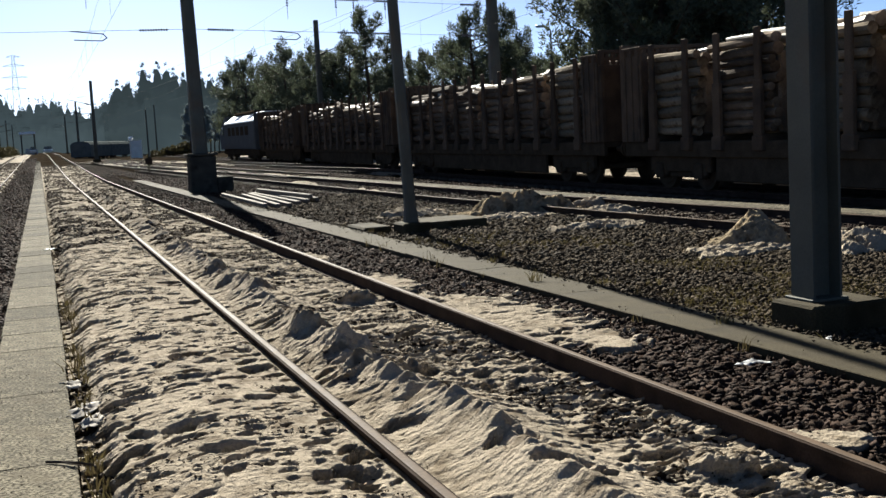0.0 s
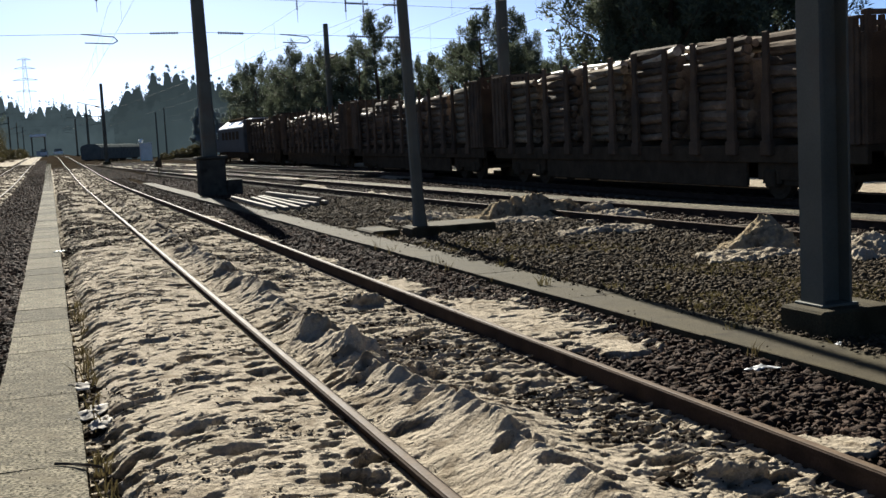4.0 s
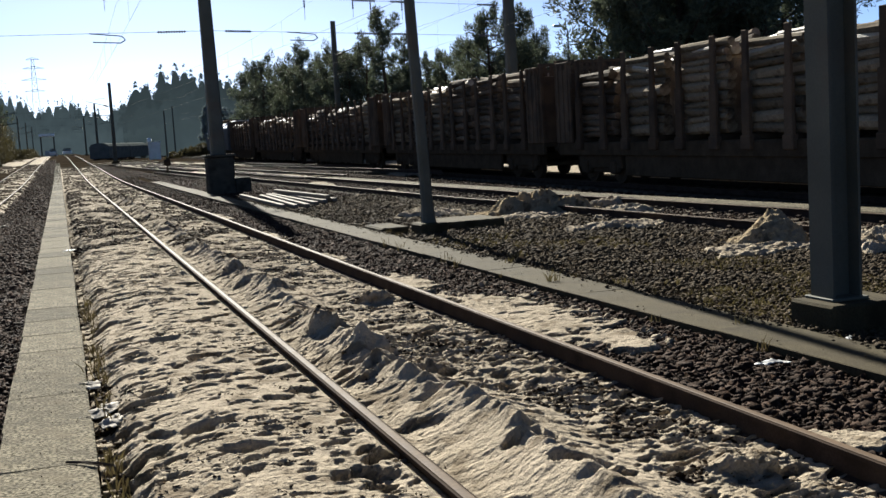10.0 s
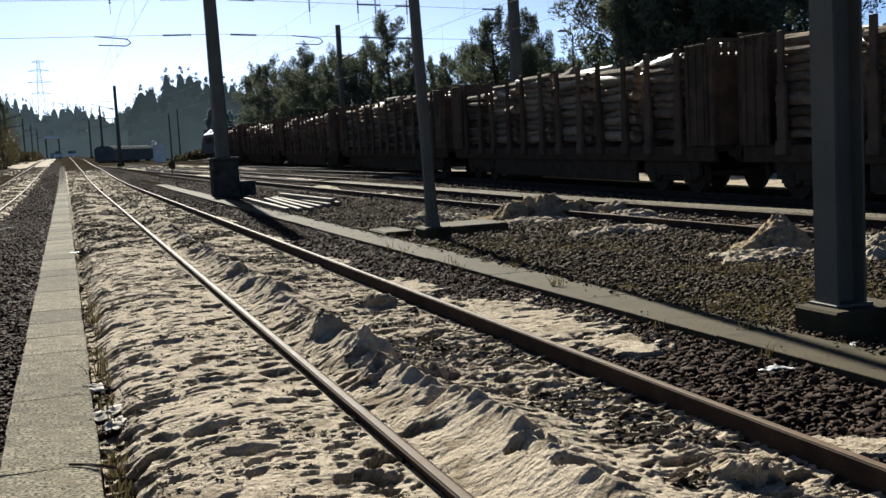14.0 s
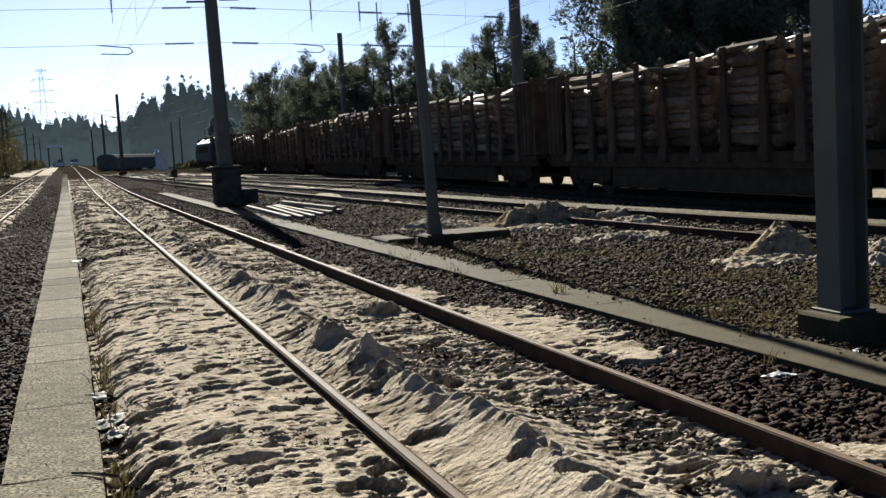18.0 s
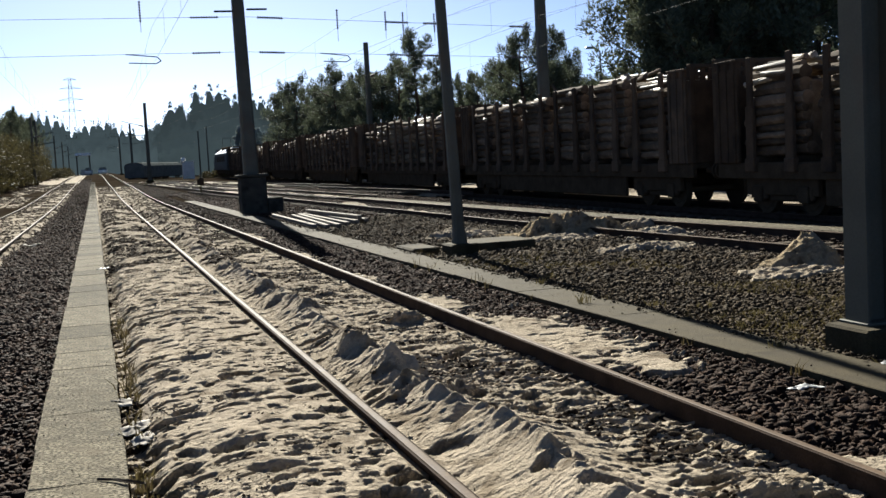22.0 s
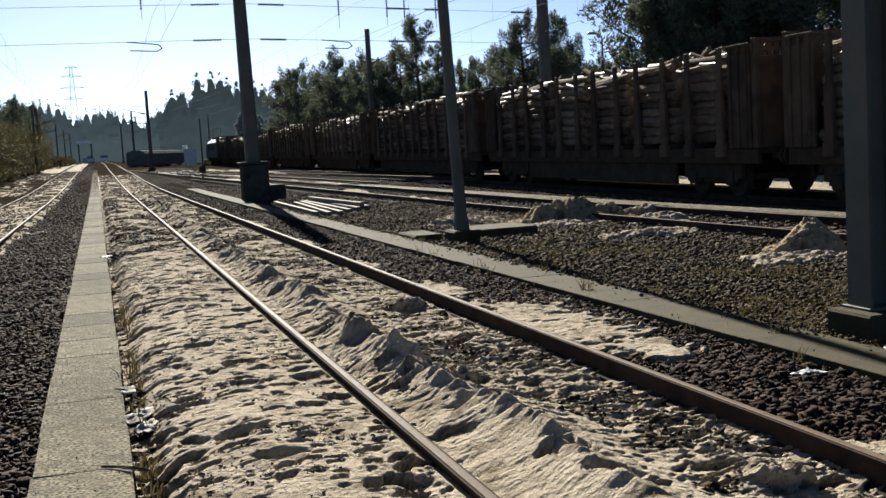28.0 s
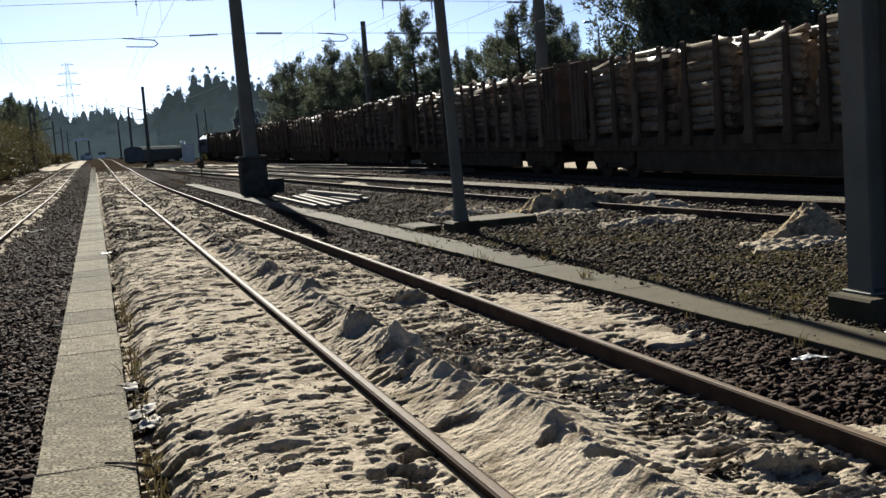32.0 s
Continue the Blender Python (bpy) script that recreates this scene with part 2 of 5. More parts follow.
def fbm(x, y, seed=0, octaves=4):
    s, a, t = 0.0, 0.5, 0.0
    for o in range(octaves):
        s, t = s + a * vnoise(x * 2 ** o, y * 2 ** o, seed + o * 17), t + a
        a *= 0.5
    return s / t


def smooth(v, a, b):
    t = np.clip((v - a) / (b - a), 0, 1)
    return t * t * (3 - 2 * t)


def grid_mesh(name, xs, ys, height, material, slump=None):
    """A height field; slump(x, y, z) pushes its points along y, so that crests lean over."""
    gx, gy = np.meshgrid(xs, ys)
    z = height(gx, gy)
    if slump:
        gy = gy + slump(gx, gy, z)
    nx, ny = len(xs), len(ys)
    i = (np.arange(ny - 1)[:, None] * nx + np.arange(nx - 1)[None, :]).ravel()
    return mesh_of(name, np.stack([gx.ravel(), gy.ravel(), z.ravel()], 1), np.stack([i, i + 1, i + nx + 1, i + nx], 1), material, True)


def steps(*spans):
    """Joined ranges: (start, end, step, step at the end) ..."""
    out = []
    for a, b, s0, s1 in spans:
        v = a
        while v < b - 1e-6:
            out.append(v)
            v += s0 + (s1 - s0) * (v - a) / (b - a)
    out.append(spans[-1][1])
    return np.array(out)


BLOCK_V = np.array([(x, y, z) for x in (-0.75, 0.75) for y in (-0.75, 0.75) for z in (-0.75, 0.75)])
BLOCK_F = np.array([(0, 1, 3), (0, 3, 2), (4, 6, 7), (4, 7, 5), (0, 4, 5), (0, 5, 1), (2, 3, 7), (2, 7, 6), (0, 2, 6), (0, 6, 4), (1, 5, 7), (1, 7, 3)])
OCTA_V = np.array([(1, 0, 0), (-1, 0, 0), (0, 1, 0), (0, -1, 0), (0, 0, 1), (0, 0, -1)], float)
OCTA_F = np.array([(0, 2, 4), (2, 1, 4), (1, 3, 4), (3, 0, 4), (2, 0, 5), (1, 2, 5), (3, 1, 5), (0, 3, 5)])


def stones(name, xyz, sizes, material, rng, flat=0.62, rough=False):
    """Many broken stones in one mesh."""
    base_v, base_f = (OCTA_V, OCTA_F) if rough else (BLOCK_V, BLOCK_F)
    n, k = len(xyz), len(base_v)
    v = base_v[None] * (1 + rng.uniform(-0.42, 0.42, (n, k, 1))) + rng.uniform(-0.18, 0.18, (n, k, 3))
    v = v * np.stack([rng.uniform(0.7, 1.3, n), rng.uniform(0.7, 1.3, n), rng.uniform(flat * 0.7, flat * 1.3, n)], 1)[:, None, :]
    a = rng.uniform(0, 6.28, n)
    c, s = np.cos(a)[:, None], np.sin(a)[:, None]
    tilt = rng.normal(0, 0.5, n)[:, None]
    x, y, z = v[..., 0], v[..., 1], v[..., 2]
    x, z = x * np.cos(tilt) - z * np.sin(tilt), x * np.sin(tilt) + z * np.cos(tilt)
    v = np.stack([x * c - y * s, x * s + y * c, z], 2) * sizes[:, None, None] + xyz[:, None, :]
    f = base_f[None] + (np.arange(n) * k)[:, None, None]
    return mesh_of(name, v.reshape(-1, 3), f.reshape(-1, 3), material)


# ---- plan, in metres: y runs along the line, z = 0 is the ground, rail heads at 0.15 ----
LEFT_L, LEFT_R = -3.84, -2.1
MAIN_L, MAIN_R = 1.474, 3.213
GAUGE = 1.739


def track_b(y):
    return 11.0 - 0.045 * y


def track_t(y):
    return 15.6 + 0.0142 * y


def rise_far(y):
    """The yard climbs gently away from the eye."""
    return np.maximum(0, 0.0055 * y - 0.133)


def rise_main(y):
    return rise_far(y) * smooth(y, 50, 110) + 0.55 * smooth(y, 90, 230)


def ground_z(x, y):
    w = smooth(x, 5.6, 8.6)
    climb = rise_main(y) * (1 - w) + rise_far(y) * w
    fall = -0.22 * smooth(x, 12.4, 13.8)
    rough = (fbm(x * 1.3, y * 1.3, 3) - 0.5) * 0.05 * smooth(np.hypot(x, y), 400, 60)
    bank = 1.6 * smooth(-x, 6.5, 12) * smooth(y, 25, 60)
    return fall + rough - 0.035 + bank + climb


xs = steps((-2500, -60, 500, 40), (-60, -8, 8, 0.6), (-8, 14, 0.22, 0.22), (14, 30, 0.4, 1.5), (30, 120, 4, 20), (120, 2500, 60, 500))
ys = steps((-2500, -40, 500, 20), (-40, 2, 5, 0.3), (2, 40, 0.22, 0.3), (40, 200, 0.6, 6), (200, 3000, 20, 500))
ground = tagged(new("ground", grid_mesh("ground", xs, ys, ground_z, EARTH)), "brown earth and ballast of a railway yard", "ground", kind="structure")


# ---- drifted sand over the main track ----
def far_pose(x, y, dz=0.0, turn=0.0):
    """A place in the farther yard, on its ground."""
    x = x - 0.0033 * y
    return pose(x, y, float(ground_z(np.array(x), np.array(float(y)))) + 0.035 + dz, 0, 0, turn)


def bumpdot(x, y, cx, cy, rx, ry, h):
    return h * np.exp(-((x - cx) / rx) ** 2 - ((y - cy) / ry) ** 2)


LUMPS = [(1.9, 8.75, 0.17, 0.24, 0.2), (1.97, 14.0, 0.17, 0.3, 0.15), (2.0, 7.75, 0.19, 0.22, 0.15), (1.92, 7.1, 0.2, 0.22, 0.15), (2.2, 7.0, 0.2, 0.3, 0.1),
         (2.86, 10.7, 0.17, 0.28, 0.16), (2.8, 4.2, 0.17, 0.2, 0.13), (1.25, 13.6, 0.12, 0.4, 0.08), (1.85, 18.0, 0.15, 0.5, 0.1), (1.9, 23.0, 0.15, 0.6, 0.1),
         (1.3, 18.2, 0.1, 0.7, 0.06), (2.1, 11.6, 0.16, 0.2, 0.1), (1.85, 12.6, 0.14, 0.22, 0.1), (2.15, 16.1, 0.16, 0.3, 0.09), (2.6, 13.4, 0.16, 0.3, 0.08)]
PITS = [(0.58, 6.06, 0.11, 0.085), (0.39, 6.1, 0.1, 0.045), (0.69, 5.51, 0.11, 0.06), (0.48, 6.99, 0.07, 0.06), (0.63, 7.85, 0.05, 0.05), (1.22, 7.56, 0.14, 0.09),
        (1.28, 6.83, 0.12, 0.07), (1.1, 6.59, 0.11, 0.04), (0.79, 7.42, 0.12, 0.045), (0.64, 9.1, 0.15, 0.06), (0.45, 8.23, 0.08, 0.04), (1.26, 8.29, 0.06, 0.09),
        (1.2, 4.86, 0.12, 0.1), (1.7, 5.81, 0.11, 0.09), (1.97, 4.95, 0.13, 0.13), (2.03, 4.5, 0.13, 0.13), (2.28, 5.67, 0.06, 0.03)]


def pit(x, y, cx, cy, w, deep):
    """A scooped hollow: a ramp that falls away to a steep curved far wall."""
    u = (x - cx) / w + 0.35 * (y - cy) / w
    v = y - cy + 0.45 * w * u * u - 0.2 * w * u
    q = np.where(v < 0, np.exp(np.minimum(v, 0) / (0.9 * w)), np.clip(1 - v / 0.03, 0, 1))
    return deep * q * np.clip(1 - u * u, 0, 1) ** 0.6


def ridged(x, y, seed, octaves=3):
    s, a = 0.0, 0.5
    for o in range(octaves):
        s = s + a * (1 - np.abs(2 * vnoise(x * 2 ** o, y * 2 ** o, seed + 13 * o) - 1))
        a *= 0.5
    return s


def lump(x, y, cx, cy, rx, ry, h):
    """A small mound, slumped steeply on its near side."""
    v = y - cy - 0.25 * ry * np.sin((x - cx) * 9 + cy)
    u = np.abs((x - cx) / (0.8 * rx))
    q = np.exp(-u ** 2.4) * np.where(v > 0, np.exp(-np.abs(v / ry) ** 1.5), np.clip(1 + v / (0.26 * ry), 0, 1))
    return 0.68 * h * np.minimum(1, 1.8 * q) * (0.7 + 0.3 * q)


def scallops(x, y, size, share, seed, deep):
    """Scooped marks: a ramp that falls away to a steep curved far wall."""
    gx, gy = x / size, y / size
    ix, iy = np.floor(gx), np.floor(gy)
    out = np.zeros(np.shape(x))
    for dx in (-1, 0, 1):
        for dy in (-1, 0, 1):
            jx, jy = ix + dx, iy + dy
            cx, cy = (jx + lattice(jx, jy, seed)) * size, (jy + lattice(jx, jy, seed + 3)) * size
            r = size * (0.16 + 0.3 * lattice(jx, jy, seed + 7) ** 1.5)
            u = (x - cx) / r + 0.5 * (y - cy) / r * (lattice(jx, jy, seed + 15) - 0.7)
            v = (y - cy) / r - 0.35 * u
            wall = 0.55 * (1 - u * u)
            q = np.where(np.abs(u) < 1, np.clip((wall - v) / (0.012 / r + 0.1), 0, 1) * smooth(v, -0.9, 0.3), 0)
            out = np.maximum(out, q * r * deep * np.clip(1 - u * u, 0, 1) ** 0.5 * (lattice(jx, jy, seed + 11) < share))
    return out


def sand_z(x, y):
    warp = fbm(x * 2.2, y * 2.2, 40) - 0.5
    wx, wy = x + 0.25 * warp, y + 0.2 * (fbm(x * 2.5, y * 2.5, 44) - 0.5)
    jx = wx + 0.035 * (fbm(x * 13, y * 13, 80, 3) - 0.5)
    jy = wy + 0.06 * (fbm(x * 11, y * 15, 81, 3) - 0.5)
    crumb = ridged(jx * 11, jy * 15, 65, 3) - 0.5
    fine = fbm(x * 9, y * 9, 7, 4) - 0.5
    broad = fbm(x * 1.4, y * 0.8, 21, 3) - 0.5
    crest = ridged(wx * 3.2, wy * 5.0, 61, 4) - 0.5
    where = smooth(fbm(x * 0.9, y * 0.9, 50, 2), 0.34, 0.6)
    big = scallops(jx, jy, 0.3, 0.8, 11, 1.45)
    mid = scallops(jx, jy, 0.16, 0.85, 23, 1.7)
    small = scallops(jx, jy, 0.085, 0.7, 31, 1.5)
    wide = scallops(jx, jy, 0.5, 1.0, 47, 0.8) * smooth(y, 16, 28)
    busy = smooth(fbm(x * 1.7, y * 1.7, 36, 3), 0.42, 0.56)
    open_side = -big * (0.5 + 0.6 * where) - mid * (0.35 + 0.8 * busy) - small * (0.25 + 0.75 * busy) + 0.016 * crumb * busy - wide
    # between trough and rail
    a = 0.125 + 0.06 * broad + 0.012 * fine + 0.02 * crest * where + open_side + 0.05 * np.exp(-((x - 0.75) / 0.4) ** 2)
    a = a - 0.1 * smooth(-x, -0.3, -0.1) - small * smooth(-x, -0.45, -0.2)
    # between the rails
    side = x - 1.97 - 0.14 * broad
    ridge = np.clip(1 - np.where(side < 0, -side / 0.3, side / 0.42), 0, 1) + 0.35 * (fbm(y * 13 + 5 * side, side * 4, 96, 2) - 0.4) * np.exp(-(side / 0.09) ** 2)
    clump = smooth(fbm(x * 2.1, y * 1.1, 33, 3), 0.4, 0.6)
    dirty = smooth(x, 1.95, 2.3) * (1 - 0.7 * smooth(y, 8.2, 10.5))
    b = 0.03 + 0.135 * ridge * (0.65 + 0.5 * clump) + 0.03 * fine + 0.06 * crest * (0.3 + 0.7 * dirty) - (big * 0.6 + mid * (0.25 + 0.5 * dirty)) * (0.15 + 0.85 * np.maximum(dirty, 0.5 * smooth(y, 6.6, 7.2))) - small * (0.3 + 0.9 * dirty) + 0.05 * broad + 0.045 * crumb * dirty - wide
    b = b - 0.02 * smooth(x, 2.8, 3.12)
    run = smooth(y, 3.0, 3.6) * smooth(-y, -6.25, -6.0)
    off = x - 2.01 - 0.03 * np.sin(y * 2.6)
    berm = run * np.clip(1 - np.where(off < 0, -off / 0.38, off / 0.75), 0, 1)
    comb = (fbm(y * 15 + 6 * off, off * 4, 91, 2) - 0.35) * 2.2
    streak = fbm(y * 14 + 3 * off, off * 3, 98, 3) - 0.5
    b = b * (1 - np.clip(2.2 * berm, 0, 0.9)) + 0.2 * berm + 0.032 * streak * np.clip(3 * berm, 0, 1) + run * 0.045 * comb * np.exp(-((off - 0.02) / 0.07) ** 2) - (mid * 0.9 + small * 0.5) * np.clip(3 * berm, 0, 1) * (off > 0.02)
    notch = (fbm(y * 11 + 5 * side, side * 4, 191, 2) - 0.38) * 2.2
    flute = fbm(y * 12 + 3.5 * side, side * 3, 198, 3) - 0.5
    b = b + (1 - run) * (0.05 * notch * np.exp(-((side - 0.02) / 0.08) ** 2) + 0.035 * flute * np.clip(3 * ridge, 0, 1) * (side < 0.05))
    lumps = np.maximum.reduce([lump(x + 1.6 * (jx - wx), y + 1.6 * (jy - wy), *l) for l in LUMPS]) * (0.9 + 1.0 * crumb + 0.7 * fine)
    # patches that spill over the far rail
    spill = np.maximum.reduce([bumpdot(x, y, cx, cy, rx, ry, 1.0) for cx, cy, rx, ry in
                               ((3.72, 9.1, 0.62, 1.7), (3.62, 12.0, 0.35, 0.9), (3.52, 15.4, 0.2, 0.7), (3.55, 4.5, 0.36, 0.26), (3.92, 7.5, 0.28, 0.5), (3.5, 20, 0.2, 1.2), (3.5, 27, 0.2, 2))])
    c = -0.08 + 0.098 * smooth(spill + 1.1 * fine + 0.5 * warp, 0.32, 0.6) + 0.02 * fine + 0.02 * crest + 0.008 * crumb - 0.06 * big - 0.1 * mid
    hollow = np.maximum.reduce([pit(x + 2.6 * (jx - wx), y + 2.6 * (jy - wy), *p) for p in PITS])
    grit = (ridged(jx * 24, jy * 30, 121, 2) - 0.4) * (0.3 + 0.7 * smooth(fbm(x * 2.6, y * 3.4, 131, 3), 0.42, 0.6))
    z = np.where(x < MAIN_L, a, np.where(x < MAIN_R, b, c)) + np.where(x < 3.1, lumps - hollow, 0) + np.where(x < MAIN_R, 0.014, 0.007) * grit
    near_rail = np.minimum(np.abs(x - MAIN_L), np.abs(x - MAIN_R))
    cap = np.where(x < MAIN_L, 0.085, np.where(x < 2.3, 0.05, np.where(x < MAIN_R, 0.05, 0.01))) + 0.9 * np.maximum(near_rail - 0.04, 0)
    z = np.where(near_rail < 0.15, np.minimum(z, cap), z)
    far = smooth(y, 55, 95)
    return z * (1 - far) + far * np.where(x < MAIN_R, 0.05 + 0.04 * fine - 0.16 * smooth(y + 30 * broad, 95, 135), -0.06) + rise_main(y)


def sand_lean(x, y, z):
    """Crests and clods slump towards the eye's end of the line and stand steep there."""
    return -0.9 * np.clip(z - rise_main(y) - 0.08, -0.14, 0.05) * smooth(-y, -70, -30)


SAND_LABEL = "pale trampled sand drifted over the main track"
near_y = steps((-8, 2.4, 0.12, 0.03), (2.4, 9, 0.0095, 0.013), (9, 16, 0.014, 0.022))
far_y = steps((15.99, 30, 0.022, 0.05), (30, 70, 0.05, 0.14), (70, 220, 0.3, 3.0))
for xs, ys in ((np.arange(0.06, 4.5, 0.0115), near_y), (np.arange(0.06, 4.5, 0.021), far_y)):
    tagged(new("drifted_sand", grid_mesh("drifted_sand", xs, ys, sand_z, SAND, sand_lean)), SAND_LABEL, "sand", kind="stuff")


def left_sand_z(x, y):
    fine = fbm(x * 6, y * 4, 71, 3) - 0.5
    edge = smooth(-np.abs(x + 2.97), -1.4, -0.9) + smooth(-x, 4.2, 4.7) * smooth(x, -7.9, -6.9) * smooth(fbm(x * 0.8, y * 0.12, 77, 3), 0.3, 0.5)
    pits = scallops(x + 0.3 * fine, y + 0.4 * fine, 0.55, 0.9, 53, 0.9)
    return -pits * np.clip(edge, 0, 1) - 0.1 + 0.17 * np.clip(edge, 0, 1) * (0.55 + 0.8 * fbm(x * 0.9, y * 0.5, 73, 3)) + 0.05 * fine - 0.1 * np.exp(-((x + 4.45) / 0.2) ** 2) + rise_main(y) + 1.6 * smooth(-x, 6.5, 12) * smooth(y, 25, 60)


xs, ys = np.arange(-8.2, -1.6, 0.048), steps((-8, 14, 0.3, 0.06), (14, 60, 0.05, 0.22), (60, 300, 0.4, 4))
tagged(new("drifted_sand", grid_mesh("drifted_sand_left", xs, ys, left_sand_z, SAND)), "pale sand drifted over the neighbouring track", "sand", kind="stuff")

# ---- ballast stones ----
rng = np.random.default_rng(4)


def scatter(x0, x1, y0, y1, per_m2, thin=0.0):
    """Points strewn over a strip, thinner with distance."""
    n = int((x1 - x0) * (y1 - y0) * per_m2)
    x, y = rng.uniform(x0, x1, n), rng.uniform(y0, y1, n)
    keep = rng.uniform(0, 1, n) < np.clip(1 - thin * (y - y0) / (y1 - y0), 0.12, 1)
    return x[keep], y[keep]


def ballast(name, label, x, y, lo, hi, material, lift=0.0, rough=False):
    z = ground_z(x, y) + lift + rng.uniform(-0.012, 0.028, len(x))
    size = lo + (hi - lo) * rng.uniform(0, 1, len(x)) ** 1.6
    me = stones(name, np.stack([x, y, z], 1), size, material, rng, rough=rough)
    return tagged(new(name, me), label, "ballast", kind="stuff")


for y0, y1, n, rough, lo, hi in ((-7, 3, 520, True, 0.02, 0.045), (3, 13, 1750, False, 0.010, 0.028), (13, 32, 480, True, 0.022, 0.055)):
    x, y = scatter(3.26, 4.62, y0, y1, n, 0.2)
    keep = sand_z(x, y) < 0.02
    ballast("ballast", "dark brown ballast stones beside the main track", x[keep], y[keep], lo, hi, STONE, 0, rough)
    x, y = scatter(5.1, 9.6, y0 + (2 if 0 < y0 < 10 else 0), y1, n * 0.75, 0.2)
    keep = (x < track_b(y) - 0.2) & (rng.uniform(0, 1, len(x)) < 0.72 + 0.4 * smooth(fbm(x * 0.5, y * 0.35, 90, 3), 0.35, 0.55))
    ballast("ballast", "grey-brown ballast between the yard tracks", x[keep], y[keep], lo, hi * 1.05, STONE_GREY, 0, rough)
    x, y = scatter(-2.05, -0.46, y0, y1 + 2, n, 0.2)
    ballast("ballast", "dark ballast between the cable trough and the next track", x, y, lo, hi, STONE, 0.02, rough)
STONE_MESHES = []
for i in range(12):
    me = stones("stone", np.zeros((1, 3)), np.array([1.0]), STONE, rng, 0.75)
    STONE_MESHES.append(me)


def loose_stones(label, x0, x1, y0, y1, n, lift, seed):
    """The nearest stones of a bed, one by one."""
    bed = thing("ballast_bed", label, "ballast", kind="structure")
    r = random.Random(seed)
    for i in range(n):
        px, py = r.uniform(x0, x1), r.uniform(y0, y1)
        if px > 3 and float(sand_z(np.array(px), np.array(py))) > 0.02:
            continue
        o = part("stone", STONE_MESHES[r.randrange(12)], None, bed)
        size = r.uniform(0.02, 0.036)
        z = float(ground_z(np.array(px), np.array(py))) + lift + 0.012
        o.matrix_basis = Matrix.LocRotScale((px, py, z), Euler((r.uniform(-0.5, 0.5), r.uniform(-0.5, 0.5), r.uniform(0, 6.28))), (size * r.uniform(0.8, 1.4), size, size * r.uniform(0.6, 1)))


loose_stones("dark brown stones of the near ballast shoulder", 3.3, 4.56, 4.4, 7.2, 330, 0.01, 5)
loose_stones("dark stones beside the long cable trough", -1.6, -0.47, 3.4, 6.2, 290, 0.03, 6)
x, y = scatter(9.0, 14.5, 9.0, 48, 220, 0.5)
ballast("ballast", "coarse ballast of the siding", x, y, 0.02, 0.05, STONE, 0, True)
x, y = rng.normal(0.16, 0.05, 260), rng.uniform(6.6, 8.1, 260)
ballast("gravel_edge", "dark crumbs heaped at the trough edge", x, y, 0.008, 0.03, CLOD, 0.07)
for x0, x1, y0, y1 in ((-2.0, -0.46, 34, 95), (3.35, 4.5, 30, 75), (5.2, 8.2, 32, 60), (5.0, 14.0, 44, 110), (-2.0, -0.46, 95, 190), (3.35, 7.0, 75, 150)):
    x, y = scatter(x0, x1, y0, y1, 90, 0.6)
    keep = (x < track_b(y) - 1.3) | (x > 8.21)
    ballast("ballast", "dark brown ballast stones farther along the line", x[keep], y[keep], 0.035, 0.065, STONE, 0.015, True)
x, y = scatter(-0.43, 0.04, 3.0, 10, 420, 0.6)
xyz = np.stack([x, y, np.full(len(x), 0.102)], 1)
tagged(new("grit", stones("grit", xyz, 0.0015 + 0.005 * rng.uniform(0, 1, len(x)) ** 3, STONE_GREY, rng, 0.5, True)), "fine grit strewn on the trough covers", "grit", kind="stuff")
x, y = scatter(4.98, 5.22, 3, 40, 330, 0.3)
keep = rng.uniform(0, 1, len(x)) < smooth(x + 0.25 * fbm(x * 3, y * 1.2, 93, 3), 5.06, 5.24)
ballast("ballast", "small stones spilt over the edge of the low trough", x[keep], y[keep], 0.008, 0.026, STONE_GREY, 0.075, True)
x, y = scatter(4.6, 5.15, 3, 30, 16, 0.3)
ballast("ballast", "stray crumbs on the low trough", x, y, 0.005, 0.016, STONE_GREY, 0.075, True)
x, y = scatter(0.04, 0.2, 2.6, 24, 200, 0.6)
ballast("gravel_edge", "dark crumbs along the edge of the cable trough", x, y, 0.01, 0.03, CLOD, 0.05)

n = 62000
x, y = rng.uniform(1.8, 3.1, n), rng.uniform(3.2, 20, n)
keep = fbm(x * 2.4, y * 5.0, 55, 4) + 0.1 * smooth(x, 2.2, 2.8) - 0.1 * smooth(-y, -5.6, -4.6) - 0.05 * smooth(y, 8, 10) > 0.63
keep &= ~((x < 2.35) & (y < 6.6))
keep &= np.abs(sand_z(x, y + 0.02) - sand_z(x, y - 0.02)) < 0.018
for l in LUMPS[:7]:
    keep &= ((x - l[0]) / 0.17) ** 2 + ((y - l[1] + 0.08) / 0.22) ** 2 > 1
x, y = x[keep], y[keep]
me = stones("clods", np.stack([x, y + sand_lean(x, y, sand_z(x, y)), sand_z(x, y) + 0.001], 1), 0.003 + 0.032 * rng.uniform(0, 1, len(x)) ** 4, CLOD, rng, 0.45, True)
tagged(new("clods", me), "dark dry clods and litter on the sand", "debris", kind="stuff")
n = 24000
x, y = rng.uniform(0.12, 1.36, n), rng.uniform(3.0, 26, n) ** 1.0
keep = (fbm(x * 2.4, y * 6.0, 57, 4) > 0.64) | (rng.uniform(0, 1, n) < 0.012) | (x < 0.12 + 0.12 * rng.uniform(0, 1, n))
x, y = x[keep], y[keep]
